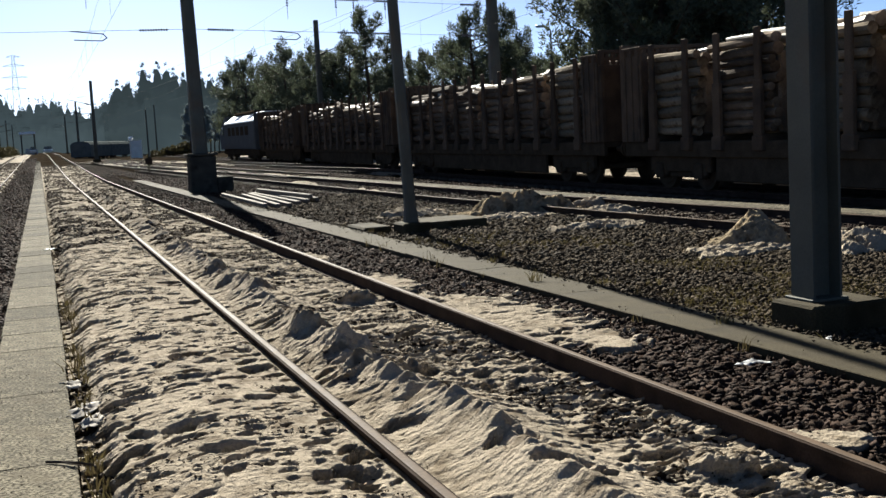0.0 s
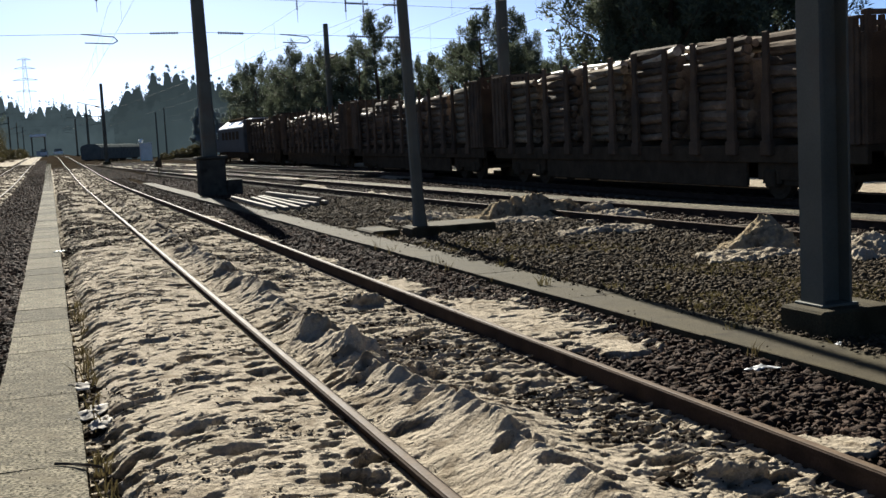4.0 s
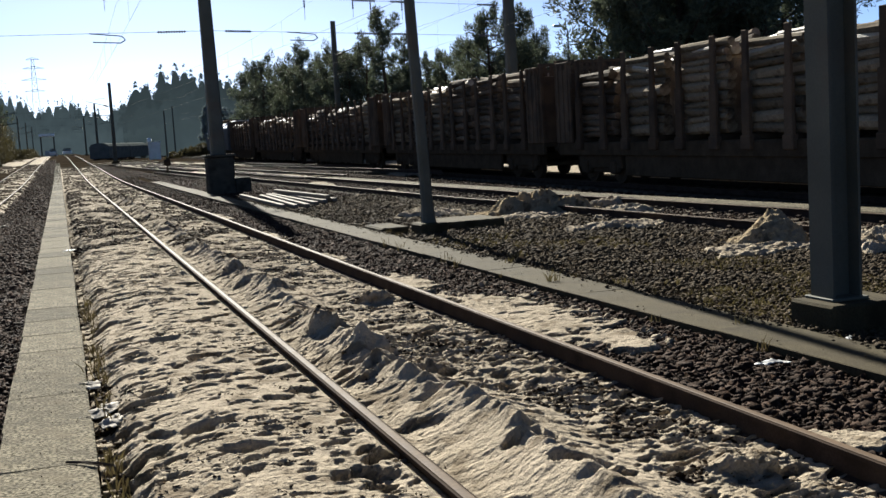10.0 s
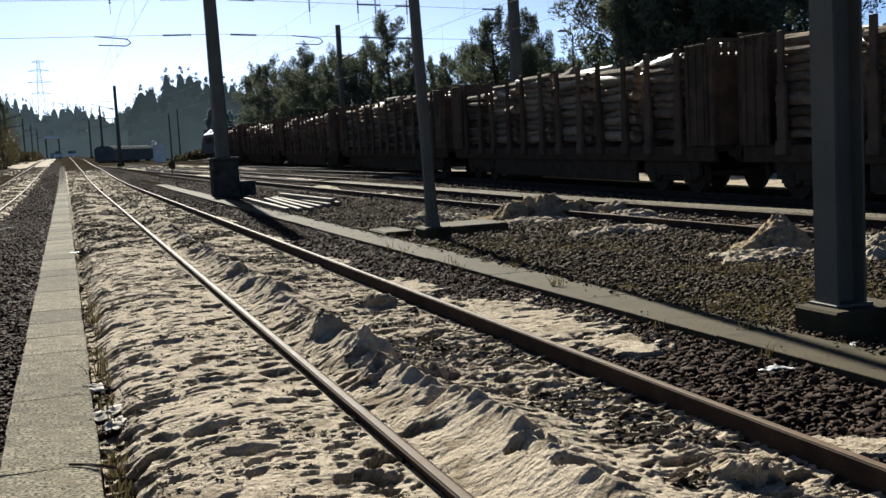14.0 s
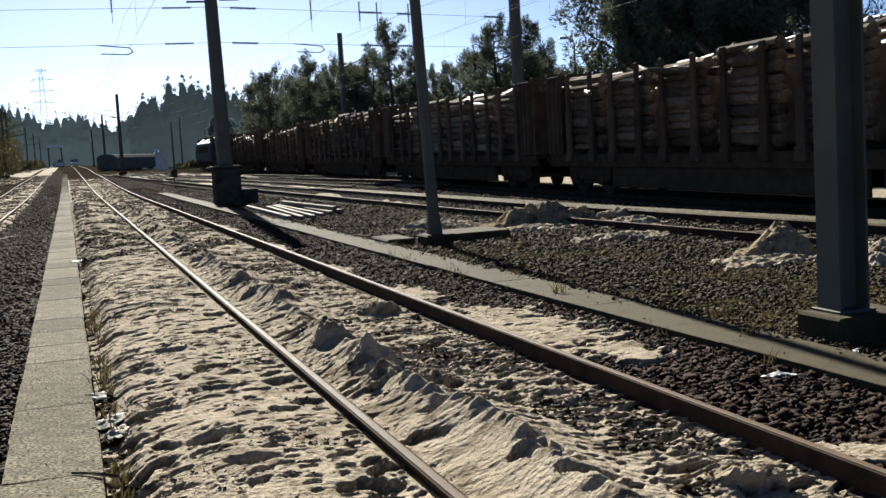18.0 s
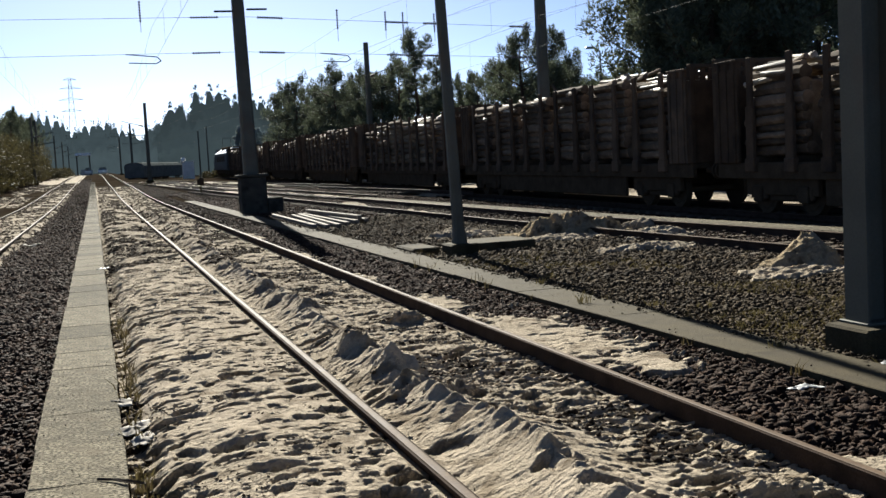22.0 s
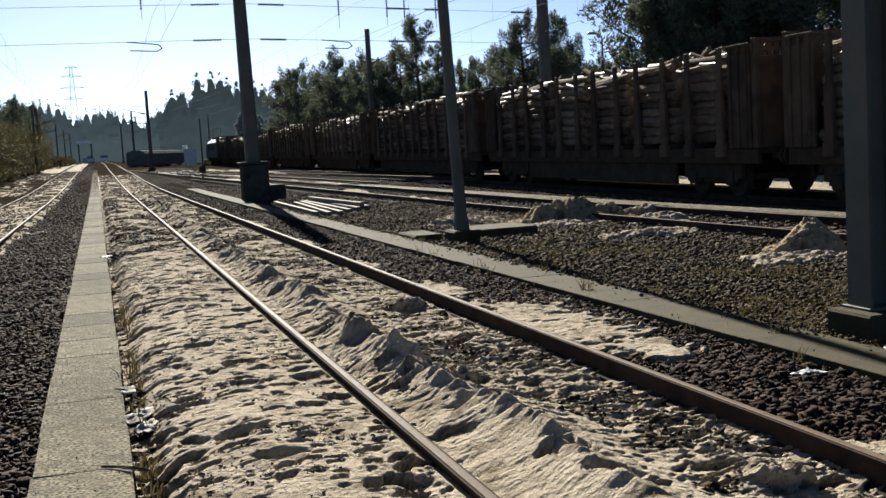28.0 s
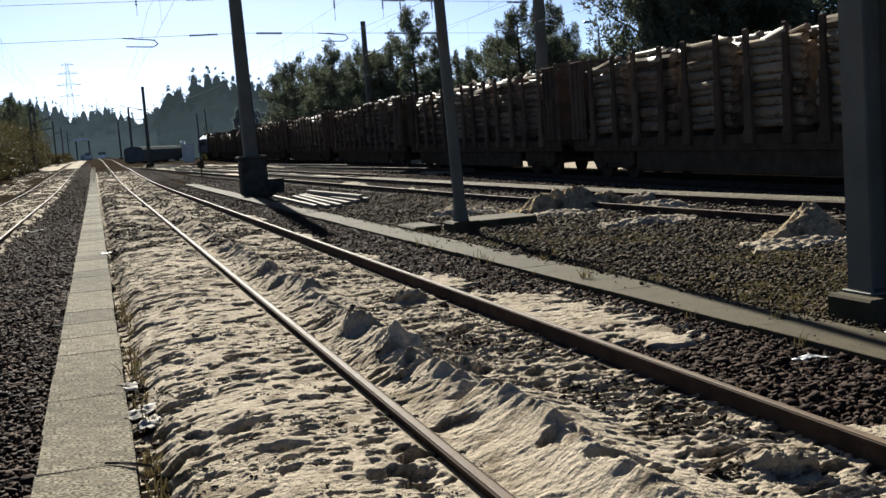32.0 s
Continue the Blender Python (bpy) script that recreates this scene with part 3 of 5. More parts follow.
me = stones("crumbs", np.stack([x, y + sand_lean(x, y, sand_z(x, y)), sand_z(x, y) + 0.003], 1), 0.003 + 0.012 * rng.uniform(0, 1, len(x)) ** 2.5, CLOD, rng, 0.3, True)
tagged(new("crumbs", me), "small dark crumbs strewn on the trampled sand", "debris", kind="stuff")

# dark crumbs kept only in hollows, standing in for deeper shade there
n = 52000
x, y = rng.uniform(0.14, 3.05, n), 3.0 + 19 * rng.uniform(0, 1, n) ** 1.3
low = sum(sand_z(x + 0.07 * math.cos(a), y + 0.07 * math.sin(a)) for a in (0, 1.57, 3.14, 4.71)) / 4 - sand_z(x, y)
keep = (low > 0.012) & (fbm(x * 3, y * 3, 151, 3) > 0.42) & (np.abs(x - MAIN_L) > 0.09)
x, y = x[keep], y[keep]
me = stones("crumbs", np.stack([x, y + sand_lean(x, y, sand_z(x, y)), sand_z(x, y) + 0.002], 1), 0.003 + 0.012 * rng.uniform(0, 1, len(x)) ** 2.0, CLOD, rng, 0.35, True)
tagged(new("crumbs", me), "dark crumbs set in the footprints to deepen their shade", "debris", kind="stuff")

for x0, x1, y0, y1, n, cut, height, lean in ((0.15, 3.1, 19, 62, 60000, 0.57, sand_z, sand_lean), (0.15, 3.1, 60, 125, 16000, 0.5, sand_z, sand_lean), (-7.5, -1.7, 15, 150, 110000, 0.47, left_sand_z, lambda x, y, z: 0 * z)):
    x, y = rng.uniform(x0, x1, n), y0 + (y1 - y0) * rng.uniform(0, 1, n) ** 1.2
    keep = fbm(x * 1.9, y * 1.6, 58, 4) + 0.03 * smooth(x, 1.6, 2.4) > cut
    x, y = x[keep], y[keep]
    z = height(x, y)
    me = stones("clods", np.stack([x, y + lean(x, y, z), z], 1), (0.008 + 0.04 * rng.uniform(0, 1, len(x)) ** 3) * (1 + y / 90), CLOD, rng, 0.5, True)
    tagged(new("clods", me), "dark dry clods and litter on the sand farther off", "debris", kind="stuff")

# ---- rails and sleepers ----
RAIL = [(-0.07, 0), (0.07, 0), (0.07, 0.011), (0.012, 0.028), (0.009, 0.112), (0.034, 0.122), (0.036, 0.143), (-0.036, 0.143), (-0.034, 0.122), (-0.009, 0.112), (-0.012, 0.028), (-0.07, 0.011)]
HEAD = [(-0.024, 0.1432), (0.024, 0.1432), (0.022, 0.149), (0.016, 0.1515), (-0.016, 0.1515), (-0.022, 0.149)]


def railway_track(label, centre, y0, y1, z=0.0, sleepers=None, step=6.0, climb=rise_far):
    t = thing("railway_track", label, "railway track", group="yard tracks", kind="structure")
    for side in (-GAUGE / 2, GAUGE / 2):
        r = part("rail", extrude_profile(RAIL, y0, y1, lambda y: centre(y) + side, step, lambda y: z + climb(y)), RAIL_SIDE, t)
        part("rail_head", extrude_profile(HEAD, y0, y1, lambda y: centre(y) + side, step, lambda y: z + climb(y)), RAIL_TOP, r, "worn shiny running surface")
    if sleepers:
        bm = box(-1.3, 1.3, -0.13, 0.13, -0.16, 0.004, 0.02)
        me = bpy.data.meshes.new("sleeper")
        bm.to_mesh(me), bm.free()
        me.materials.append(SLEEPER)
        bm = box(-0.1, 0.1, -0.09, 0.09, 0, 0.025, 0.006)
        box(-0.13, -0.08, -0.05, 0.05, 0.02, 0.06, 0.01, bm), box(0.08, 0.13, -0.05, 0.05, 0.02, 0.06, 0.01, bm)
        clip = bpy.data.meshes.new("rail_fastening")
        bm.to_mesh(clip), bm.free()
        clip.materials.append(RAIL_SIDE)
        k = 0
        v = sleepers[0]
        while v < sleepers[1]:
            s = part("sleeper", me, None, t)
            s.location = (centre(v) + random.uniform(-0.03, 0.03), v, z + climb(v) + random.uniform(-0.012, 0.004))
            if k < 60:
                for side in (-GAUGE / 2, GAUGE / 2):
                    c = part("rail_fastening", clip, None, s)
                    c.location = (side, 0, 0.003)
            v, k = v + 0.6, k + 1
    return t


railway_track("rusty rails of the main track sunk in pale sand", lambda y: (MAIN_L + MAIN_R) / 2, -20, 420, 0, climb=rise_main)
railway_track("worn rails of the neighbouring track in pale sand", lambda y: (LEFT_L + LEFT_R) / 2, -20, 420, 0, climb=rise_main)
railway_track("rusty siding rails on concrete sleepers", track_b, 2, 200, -0.02, (9, 80), 12)
railway_track("siding rails under the log train", track_t, -120, 330, -0.19, (12, 72), 12)
railway_track("crossover rails running across to the main line", lambda y: 19.6 - 0.085 * y, 44, 190, -0.05, (52, 100), 12)
railway_track("ladder track rails running to the far sidings", lambda y: 12.9 - 0.052 * y, 46, 195, -0.04, (50, 90), 12)


def track_sand(label, centre, y0, y1, seed, share):
    """Thin pale sand lying between the rails of a farther track."""
    def z(u, y):
        f = fbm(u * 1.1 + 7, y * 0.22, seed, 4) - 0.25 * np.abs(u)
        return ground_z(centre(y) + u, y) - 0.02 + 0.13 * smooth(f, share, share + 0.12) + 0.03 * (fbm(u * 5, y * 3, seed + 3, 3) - 0.5)
    gx, gy = np.linspace(-1.0, 1.0, 26), np.linspace(y0, y1, int((y1 - y0) / 0.16))
    me = grid_mesh("track_sand", gx, gy, z, SAND)
    co = np.empty(len(me.vertices) * 3, np.float32)
    me.vertices.foreach_get("co", co)
    co = co.reshape(-1, 3)
    co[:, 0] += centre(co[:, 1])
    me.vertices.foreach_set("co", co.ravel())
    me.update()
    tagged(new("drifted_sand", me), label, "sand", kind="stuff")


track_sand("pale sand drifted between the crossover rails", lambda y: 19.6 - 0.085 * y, 46, 120, 61, 0.4)
track_sand("pale sand drifted between the ladder rails", lambda y: 12.9 - 0.052 * y, 48, 120, 67, 0.44)
track_sand("pale sand drifted between the siding rails", track_b, 26, 110, 73, 0.54)


# ---- cable troughs with concrete covers ----
def trough(label, x0, x1, y0, y1, z, slab, material, wob, seed):
    t = thing("cable_trough", label, "cable trough", kind="structure")
    r = random.Random(seed)
    part("trough_wall", extrude_profile([(x0 + 0.03, -0.3), (x1 - 0.03, -0.3), (x1 - 0.03, z - 0.05), (x0 + 0.03, z - 0.05)], y0, y1, step=10, z=rise_main), material, t)
    meshes = []
    for k in range(5):
        bm = box((x0 - x1) / 2, (x1 - x0) / 2, 0.0015, slab - 0.0015, -0.06, 0, 0.005)
        for v in bm.verts:
            v.co += Vector((r.uniform(-1, 1), r.uniform(-1, 1), r.uniform(-1, 1))) * 0.0025
        me = bpy.data.meshes.new("cover_slab")
        bm.to_mesh(me), bm.free()
        me.materials.append(material)
        meshes.append(me)
    y = y0
    while y < y1 - slab / 2:
        s = part("cover_slab", meshes[r.randrange(5)], None, t)
        s.location = ((x0 + x1) / 2 + r.uniform(-wob, wob), y, z + float(rise_main(y)) + r.uniform(-0.003, 0.002))
        s.rotation_euler = (r.uniform(-0.0015, 0.0015), r.uniform(-0.005, 0.005), r.uniform(-0.002, 0.002))
        y += slab
    return t


trough("long pale concrete cable trough with worn cover slabs", -0.443, 0.049, -7.74, 150, 0.1, 0.905, CONCRETE, 0.006, 2)
trough("low weathered concrete cable trough in dark ballast", 4.59, 5.14, -7.1, 62, 0.045, 2.4, CONCRETE_OLD, 0.004, 3)
t = thing("concrete_edge", "pale concrete edging beside the siding", "kerb", kind="structure")
part("edge_strip", extrude_profile([(0, -0.2), (0.62, -0.2), (0.62, 0.015), (0.6, 0.03), (0.02, 0.03), (0, 0.015)], 8, 47, lambda y: 12.95 - 0.053 * y, 3, rise_far), CONCRETE, t)


verge = thing("pale_verge", "pale sandy verge on the far side of the train", "verge", kind="structure")
part("verge_strip", extrude_profile([(0, -0.3), (4.2, -0.3), (4.1, 0.05), (3.0, 0.03), (1.2, 0.04), (0.25, 0.02), (0.03, 0.0)], 12, 130, lambda y: 18.5 + 0.0142 * y, 6, lambda y: rise_far(y) - 0.2), SAND, verge)


# ---- sand piles ----
def sand_mound(label, cx, cy, rx, ry, h, seed, material=None):
    xs, ys = np.linspace(cx - rx * 2.0, cx + rx * 2.0, 120), np.linspace(cy - ry * 2.0, cy + ry * 2.0, 90)

    def z(x, y):
        w = fbm(x * 2.5, y * 2.5, seed, 4) - 0.5
        d = np.sqrt(((x - cx) / rx) ** 2 + ((y - cy) / ry) ** 2) + 0.8 * w
        rid = ridged(x * 5.5 + 2.5 * y, y * 1.6, seed + 4) - 0.5
        top = np.clip(1.0 - d, 0, 0.75) ** 0.8 * (1 + 1.7 * rid)
        skirt = smooth(fbm(x * 2.0, y * 2.0, seed + 2, 4) + 0.4 * (1.3 - d), 0.5, 0.56)
        pit = scallops(x, y, 0.22, 0.8, seed + 6, 1.0)
        return ground_z(x, y) + h * top + 0.13 * skirt + 0.1 * (fbm(x * 11, y * 11, seed + 9) - 0.5) - 0.08 - 0.7 * pit * (top > 0.02)

    def lean(x, y, q):
        return -0.4 * np.clip(q - ground_z(x, y), 0, 0.3)
    tagged(new("sand_mound", grid_mesh("sand_mound", xs, ys, z, material or HEAP_SAND, lean)), label, "sand mound", "mounds of sand")


sand_mound("mound of pale sand beside the siding rail", 8.72, 12.5, 0.44, 0.5, 0.36, 3)
sand_mound("mound of pale sand broken into ridges", 8.75, 20.6, 1.0, 0.6, 0.4, 8)
sand_mound("crumbled mound of pale sand by the siding", 9.5, 20.3, 0.5, 0.5, 0.26, 31)
sand_mound("flat spill of pale sand before the mounds", 8.4, 19.8, 1.1, 0.4, 0.05, 33, SAND)
sand_mound("flat pale tongue of sand beside the mound", 9.3, 20.6, 0.8, 0.35, 0.04, 51, SAND)
sand_mound("small crumbled sand pile between the siding rails", 10.9, 20.9, 0.6, 0.35, 0.14, 55, SAND)
sand_mound("low spilt sand near the mast foot", 7.35, 22.5, 0.7, 0.6, 0.12, 12, SAND)
sand_mound("low spilt sand near the siding rail", 8.6, 16.4, 0.6, 0.4, 0.06, 14, SAND)
sand_mound("pale sand spilt against the siding", 9.5, 11.0, 0.7, 0.5, 0.22, 17, SAND)
sand_mound("flat pale spill at the foot of the mound", 8.45, 11.95, 0.75, 0.32, 0.03, 41, SAND)
sand_mound("low spilt sand between the siding rails", 9.9, 18.6, 0.5, 0.6, 0.14, 19, SAND)


# ---- masts ----
def ibeam(w, d, tf, tw):
    """Outline of an H section, flanges facing x."""
    a, b = w / 2, d / 2
    return [(-a, -b), (-a + tf, -b), (-a + tf, -tw / 2), (a - tf, -tw / 2), (a - tf, -b), (a, -b), (a, b), (a - tf, b), (a - tf, tw / 2), (-a + tf, tw / 2), (-a + tf, b), (-a, b)]


def column(outline, h, top=1.0, lean=(0, 0)):
    bm = bmesh.new()
    lo = [bm.verts.new((x, y, 0)) for x, y in outline]
    hi = [bm.verts.new((x * top + lean[0] * h, y * top + lean[1] * h, h)) for x, y in outline]
    k = len(outline)
    for i in range(k):
        bm.faces.new((lo[i], lo[(i + 1) % k], hi[(i + 1) % k], hi[i]))
    bm.faces.new(lo[::-1]), bm.faces.new(hi)
    bmesh.ops.recalc_face_normals(bm, faces=bm.faces)
    return bm


def rounded(w, d, c):
    a, b = w / 2, d / 2
    return [(-a + c, -b), (a - c, -b), (a, -b + c), (a, b - c), (a - c, b), (-a + c, b), (-a, b - c), (-a, -b + c)]


mast = thing("overhead_line_mast", "square blue-grey steel mast on a concrete footing", "mast", pose(5.63, 7.18, 0), "overhead line masts")
part("column", column(ibeam(0.27, 0.27, 0.022, 0.02), 9.0), POLE, mast)
part("footing", box(-0.29, 0.4, -0.33, 0.2, -0.3, 0.2, 0.02), CONCRETE_OLD, mast, "weathered concrete footing")
part("base_plate", box(-0.17, 0.17, -0.17, 0.17, 0.2, 0.222, 0.004), POLE, mast)

mast = thing("overhead_line_mast", "slim leaning grey mast on a low concrete foundation", "mast", pose(5.91, 18.2, 0), "overhead line masts")
part("column", column(rounded(0.19, 0.19, 0.045), 10.0, 0.66, (-0.03, 0)), POLE, mast)
part("base_collar", column(rounded(0.27, 0.27, 0.06), 0.42, 0.72, (-0.03, 0)), POLE, mast, "flared collar at the mast foot")
part("footing", box(-0.24, 0.26, -0.3, 0.3, -0.3, 0.17, 0.03), CONCRETE_OLD, mast)
part("foundation_beam", box(-0.75, -0.25, 0.35, 1.5, -0.3, 0.1, 0.03), CONCRETE_OLD, mast, "pale low concrete slab")
part("foundation_beam", box(0.3, 1.45, 0.1, 1.3, -0.3, 0.13, 0.03), CONCRETE_OLD, mast, "low concrete slab")

mast = thing("overhead_line_mast", "tall dark mast on a high concrete plinth", "mast", pose(5.5, 41.2, 0), "overhead line masts")
part("column", column(rounded(0.54, 0.54, 0.08), 11, 0.66, (-0.012, 0)), POLE, mast)
part("plinth", box(-0.47, 0.47, -0.47, 0.47, -0.3, 1.33, 0.04), CONCRETE_DARK, mast, "tall concrete plinth")
part("plinth_cap", box(-0.55, 0.55, -0.55, 0.55, 1.333, 1.43, 0.02), CONCRETE_DARK, mast)
part("bracket", box(-0.95, -0.24, -0.05, 0.05, 7.3, 7.36, 0.01), WIRE, mast, "short dark bracket near the mast head")
part("bracket", box(0.22, 0.95, -0.05, 0.05, 7.36, 7.42, 0.01), WIRE, mast, "short dark bracket near the mast head")
part("side_block", box(0.473, 1.05, -0.4, 0.3, -0.3, 0.55, 0.03), CONCRETE_DARK, mast)


def far_mast(x, y, h, w, label, arm=0.0):
    m = thing("overhead_line_mast", label, "mast", far_pose(x, y), "overhead line masts")
    part("column", column(rounded(w, w, w * 0.2), h, 0.75), POLE, m)
    part("footing", box(-w, w, -w, w, -0.3, 0.3, 0.03), CONCRETE_OLD, m)
    if arm:
        part("bracket_arm", rod((0, 0, h - 2.6), (arm, 0, h - 1.9), 0.035, n=6), WIRE, m)
        part("registration_arm", rod((0, 0, h - 3.6), (arm * 1.1, 0, h - 3.3), 0.03, n=6), WIRE, m)
        part("insulator", rod((arm * 0.12, 0, h - 2.53), (arm * 0.3, 0, h - 2.4), 0.09, n=8), INSUL, m)
    return m


far_mast(18.5, 44.0, 11.0, 0.5, "thick dark mast behind the log train")
far_mast(20.5, 82.7, 10.5, 0.45, "dark mast behind the log train", 1.8)
far_mast(6.3, 128, 8.8, 0.42, "distant dark mast beside the main track", -2.6)
far_mast(7.3, 205, 9.3, 0.45, "distant dark mast by the ladder tracks", 2.4)
far_mast(7.6, 292, 9.3, 0.45, "far dark mast by the ladder tracks", -2.4)
far_mast(18.6, 186, 8.2, 0.25, "thin far mast beside the sidings")
far_mast(13.9, 150, 6.4, 0.22, "thin post by the parked wagon")
for x, y, h in ((-6.6, 150, 8.6), (-6.9, 170, 9), (-6.4, 240, 8.6), (-6.2, 300, 8.8), (-5.8, 360, 9)):
    far_mast(x, y, h, 0.36, "dark mast along the scrubby bank", 2.4)

# street lamp behind the train
lamp = thing("street_lamp", "grey street lamp with a curved arm", "street lamp", far_pose(33.2, 69, -0.1))
part("pole", rod((0, 0, 0), (0, 0, 8.2), 0.09, 0.06), POLE, lamp)
part("arm", line_of([(0, 0, 8.2), (-0.04, 0, 8.34), (-0.2, 0, 8.44), (-0.55, 0, 8.52)], 0.05, 6), POLE, lamp)
part("lantern", box(-1.05, -0.45, -0.14, 0.14, 8.46, 8.62, 0.05), GALV, lamp)


# ---- overhead wires ----
def sag(p, q, n=10, drop=0.15):
    p, q = Vector(p), Vector(q)
    return [p.lerp(q, i / n) - Vector((0, 0, drop * 4 * (i / n) * (1 - i / n))) for i in range(n + 1)]


def catenary(label, xf, supports, z=5.45):
    t = thing("overhead_line", label, "overhead wire", group="overhead lines")
    zs = [z + 0.03 + float(rise_far(y)) for y in supports]
    pts = [(xf(y), y, q) for y, q in zip(supports, zs)]
    part("contact_wire", line_of(pts, 0.0045), WIRE, t)
    mess, drops = [], []
    for a, b in zip(pts, pts[1:]):
        s = sag((a[0], a[1], a[2] + 1.25), (b[0], b[1], b[2] + 1.25), 8, 0.55)
        mess += s[:-1]
        drops += [(v, Vector(a).lerp(Vector(b), i / 8)) for i, v in enumerate(s) if 0 < i < 8]
    mess.append(Vector((pts[-1][0], pts[-1][1], pts[-1][2] + 1.25)))
    part("messenger_wire", line_of(mess, 0.004), WIRE, t)
    for d in drops[:24]:
        part("dropper", rod(d[0], d[1], 0.003, n=4), WIRE, t)


SPANS = (-10, 41.2, 86, 128, 205, 292, 380)
catenary("contact and messenger wires over the main track", lambda y: (MAIN_L + MAIN_R) / 2, SPANS)
catenary("contact and messenger wires over the neighbouring track", lambda y: (LEFT_L + LEFT_R) / 2, SPANS)
catenary("contact and messenger wires over the siding", track_b, (-10, 39.5, 86, 128, 190))
catenary("contact and messenger wires over the train's siding", track_t, (-10, 42, 84, 130, 190, 260))
catenary("contact and messenger wires over the crossover", lambda y: 13.4 - 0.02 * y, (-10, 41, 86, 128, 190))


def insulator(a, b, t, r=0.055):
    """A string of discs on a rod from a to b."""
    a, b = Vector(a), Vector(b)
    bm = rod(a, b, r * 0.35, n=6)
    n = max(3, int((b - a).length / 0.09))
    for i in range(n):
        c = a.lerp(b, (i + 0.5) / n)
        d = (b - a).normalized() * 0.018
        rod(c - d, c + d, r, r * 0.6, 8, bm)
    return part("insulator", bm, INSUL, t, "brown ribbed insulator string")


def headspan(label, p, q, zs, droppers, arms, breaks):
    """Cross-span wires between two masts, with insulators, hangers and registration arms."""
    t = thing("cross_span", label, "overhead wire", group="cross spans")
    p, q = Vector(p), Vector(q)
    at = lambda f, z: p.lerp(q, f) + Vector((0, 0, z))
    for z in zs:
        part("span_wire", line_of([at(0, z), at(1, z)], 0.007), WIRE, t)
        for f in breaks:
            insulator(at(f, z - 0.005), at(f + 1.0 / (q - p).length, z - 0.005), t)
    for f, z1, z0 in droppers:
        insulator(at(f, z1), at(f, z1 - 0.75), t, 0.05)
        part("hanger", rod(at(f, z1 - 0.75), at(f, z0), 0.008, n=4), WIRE, t)
    for f, z, s in arms:
        a = at(f, z)
        b = a + Vector((1.1 * s, 0.3, -0.08))
        part("registration_arm", line_of([a, b, b + Vector((0.12 * s, 0, -0.14)), b + Vector((-0.05 * s, 0, -0.24)), a + Vector((0.1 * s, 0, -0.3))], 0.02, 5), WIRE, t)


headspan("cross-span wires from the plinth mast over the main tracks", (5.2, 41.2, 0.13), (-9.5, 41.2, 0.13), (5.74, 7.0), [(0.22, 7.6, 6.5), (0.72, 7.6, 6.5)], [(0.26, 5.74, 1)], (0.035,))
headspan("cross-span wires from the plinth mast over the sidings", (5.6, 41.2, 0.13), (18.1, 44.0, -0.1), (5.74, 7.0), [(0.29, 7.4, 6.2), (0.45, 7.4, 6.35), (0.51, 7.4, 6.25), (0.62, 7.4, 6.3)], [(0.23, 5.74, 1)], (0.04, 0.45, 0.58, 0.9))
headspan("distant cross-span wires over the yard", (5.8, 128, 0.57), (-7.0, 128, 0.57), (6.0, 7.2), [(0.3, 7.9, 7.2), (0.66, 7.9, 7.2)], [(0.3, 5.7, 1), (0.66, 5.7, 1)], (0.04,))
headspan("far cross-span wires over the yard", (6.6, 205, 1.0), (-7.0, 205, 1.0), (6.2, 7.4), [(0.3, 8.2, 7.4), (0.66, 8.2, 7.4)], [(0.3, 5.7, 1), (0.66, 5.7, 1)], (0.04,))


# ---- the log train: local y runs along the train, origin on the rail heads ----
RAIL_Z = -0.04
HEADING, CLIMB = -math.degrees(math.atan(0.0142)), math.degrees(math.atan(0.0055))
RUN = [(0, 0.0), (3, 7.6), (6, 15.3), (10, 25.9), (14, 36.5), (17, 44.7), (21, 56.4), (24, 65.2), (29, 79.9), (32, 88.7)]
RUN_T, RUN_S = [r[0] for r in RUN], [r[1] for r in RUN]


def on_line(y):
    return pose(track_t(y), y, RAIL_Z + 0.0055 * y - 0.133, CLIMB, 0, HEADING)


def wheelset(parent, y, r=0.46):
    bm = bmesh.new()
    rod((-0.8, 0, 0), (0.8, 0, 0), 0.08, n=10, bm=bm)
    for s in (-1, 1):
        rod((s * 0.8, 0, 0), (s * 0.93, 0, 0), r, n=28, bm=bm)
        rod((s * 0.78, 0, 0), (s * 0.8, 0, 0), r + 0.03, n=28, bm=bm)
        rod((s * 0.93, 0, 0), (s * 0.96, 0, 0), r * 0.8, r * 0.72, n=20, bm=bm)
        rod((s * 0.95, 0, 0), (s * 1.05, 0, 0), 0.11, n=10, bm=bm)
    w = part("wheelset", bm, FRAME_DARK, parent, "grimy steel wheels on an axle")
    w.location = (0, y, r)
    return w


def bogie(parent, y, axles=(-0.9, 0.9)):
    a, b = axles[0] - 0.5, axles[-1] + 0.5
    bm = bmesh.new()
    for s in (-1, 1):
        box(s * 1.08 - 0.06, s * 1.08 + 0.06, a, b, 0.44, 0.86, 0.02, bm)
        box(s * 1.0 - 0.05, s * 1.0 + 0.05, axles[0] + 0.3, axles[-1] - 0.3, 0.3, 0.6, 0.03, bm)
        for v in axles:
            box(s * 1.1 - 0.1, s * 1.1 + 0.1, v - 0.17, v + 0.17, 0.28, 0.66, 0.03, bm)
            for d in (-0.25, 0.25):
                rod((s * 1.1, v + d, 0.36), (s * 1.1, v + d, 0.62), 0.07, n=8, bm=bm)
    box(-1.05, 1.05, -0.2, 0.2, 0.55, 0.86, 0.03, bm)
    g = part("bogie", bm, FRAME_DARK, parent, "grimy two-axle bogie")
    g.location = (0, y, 0)
    for v in axles:
        wheelset(g, v)


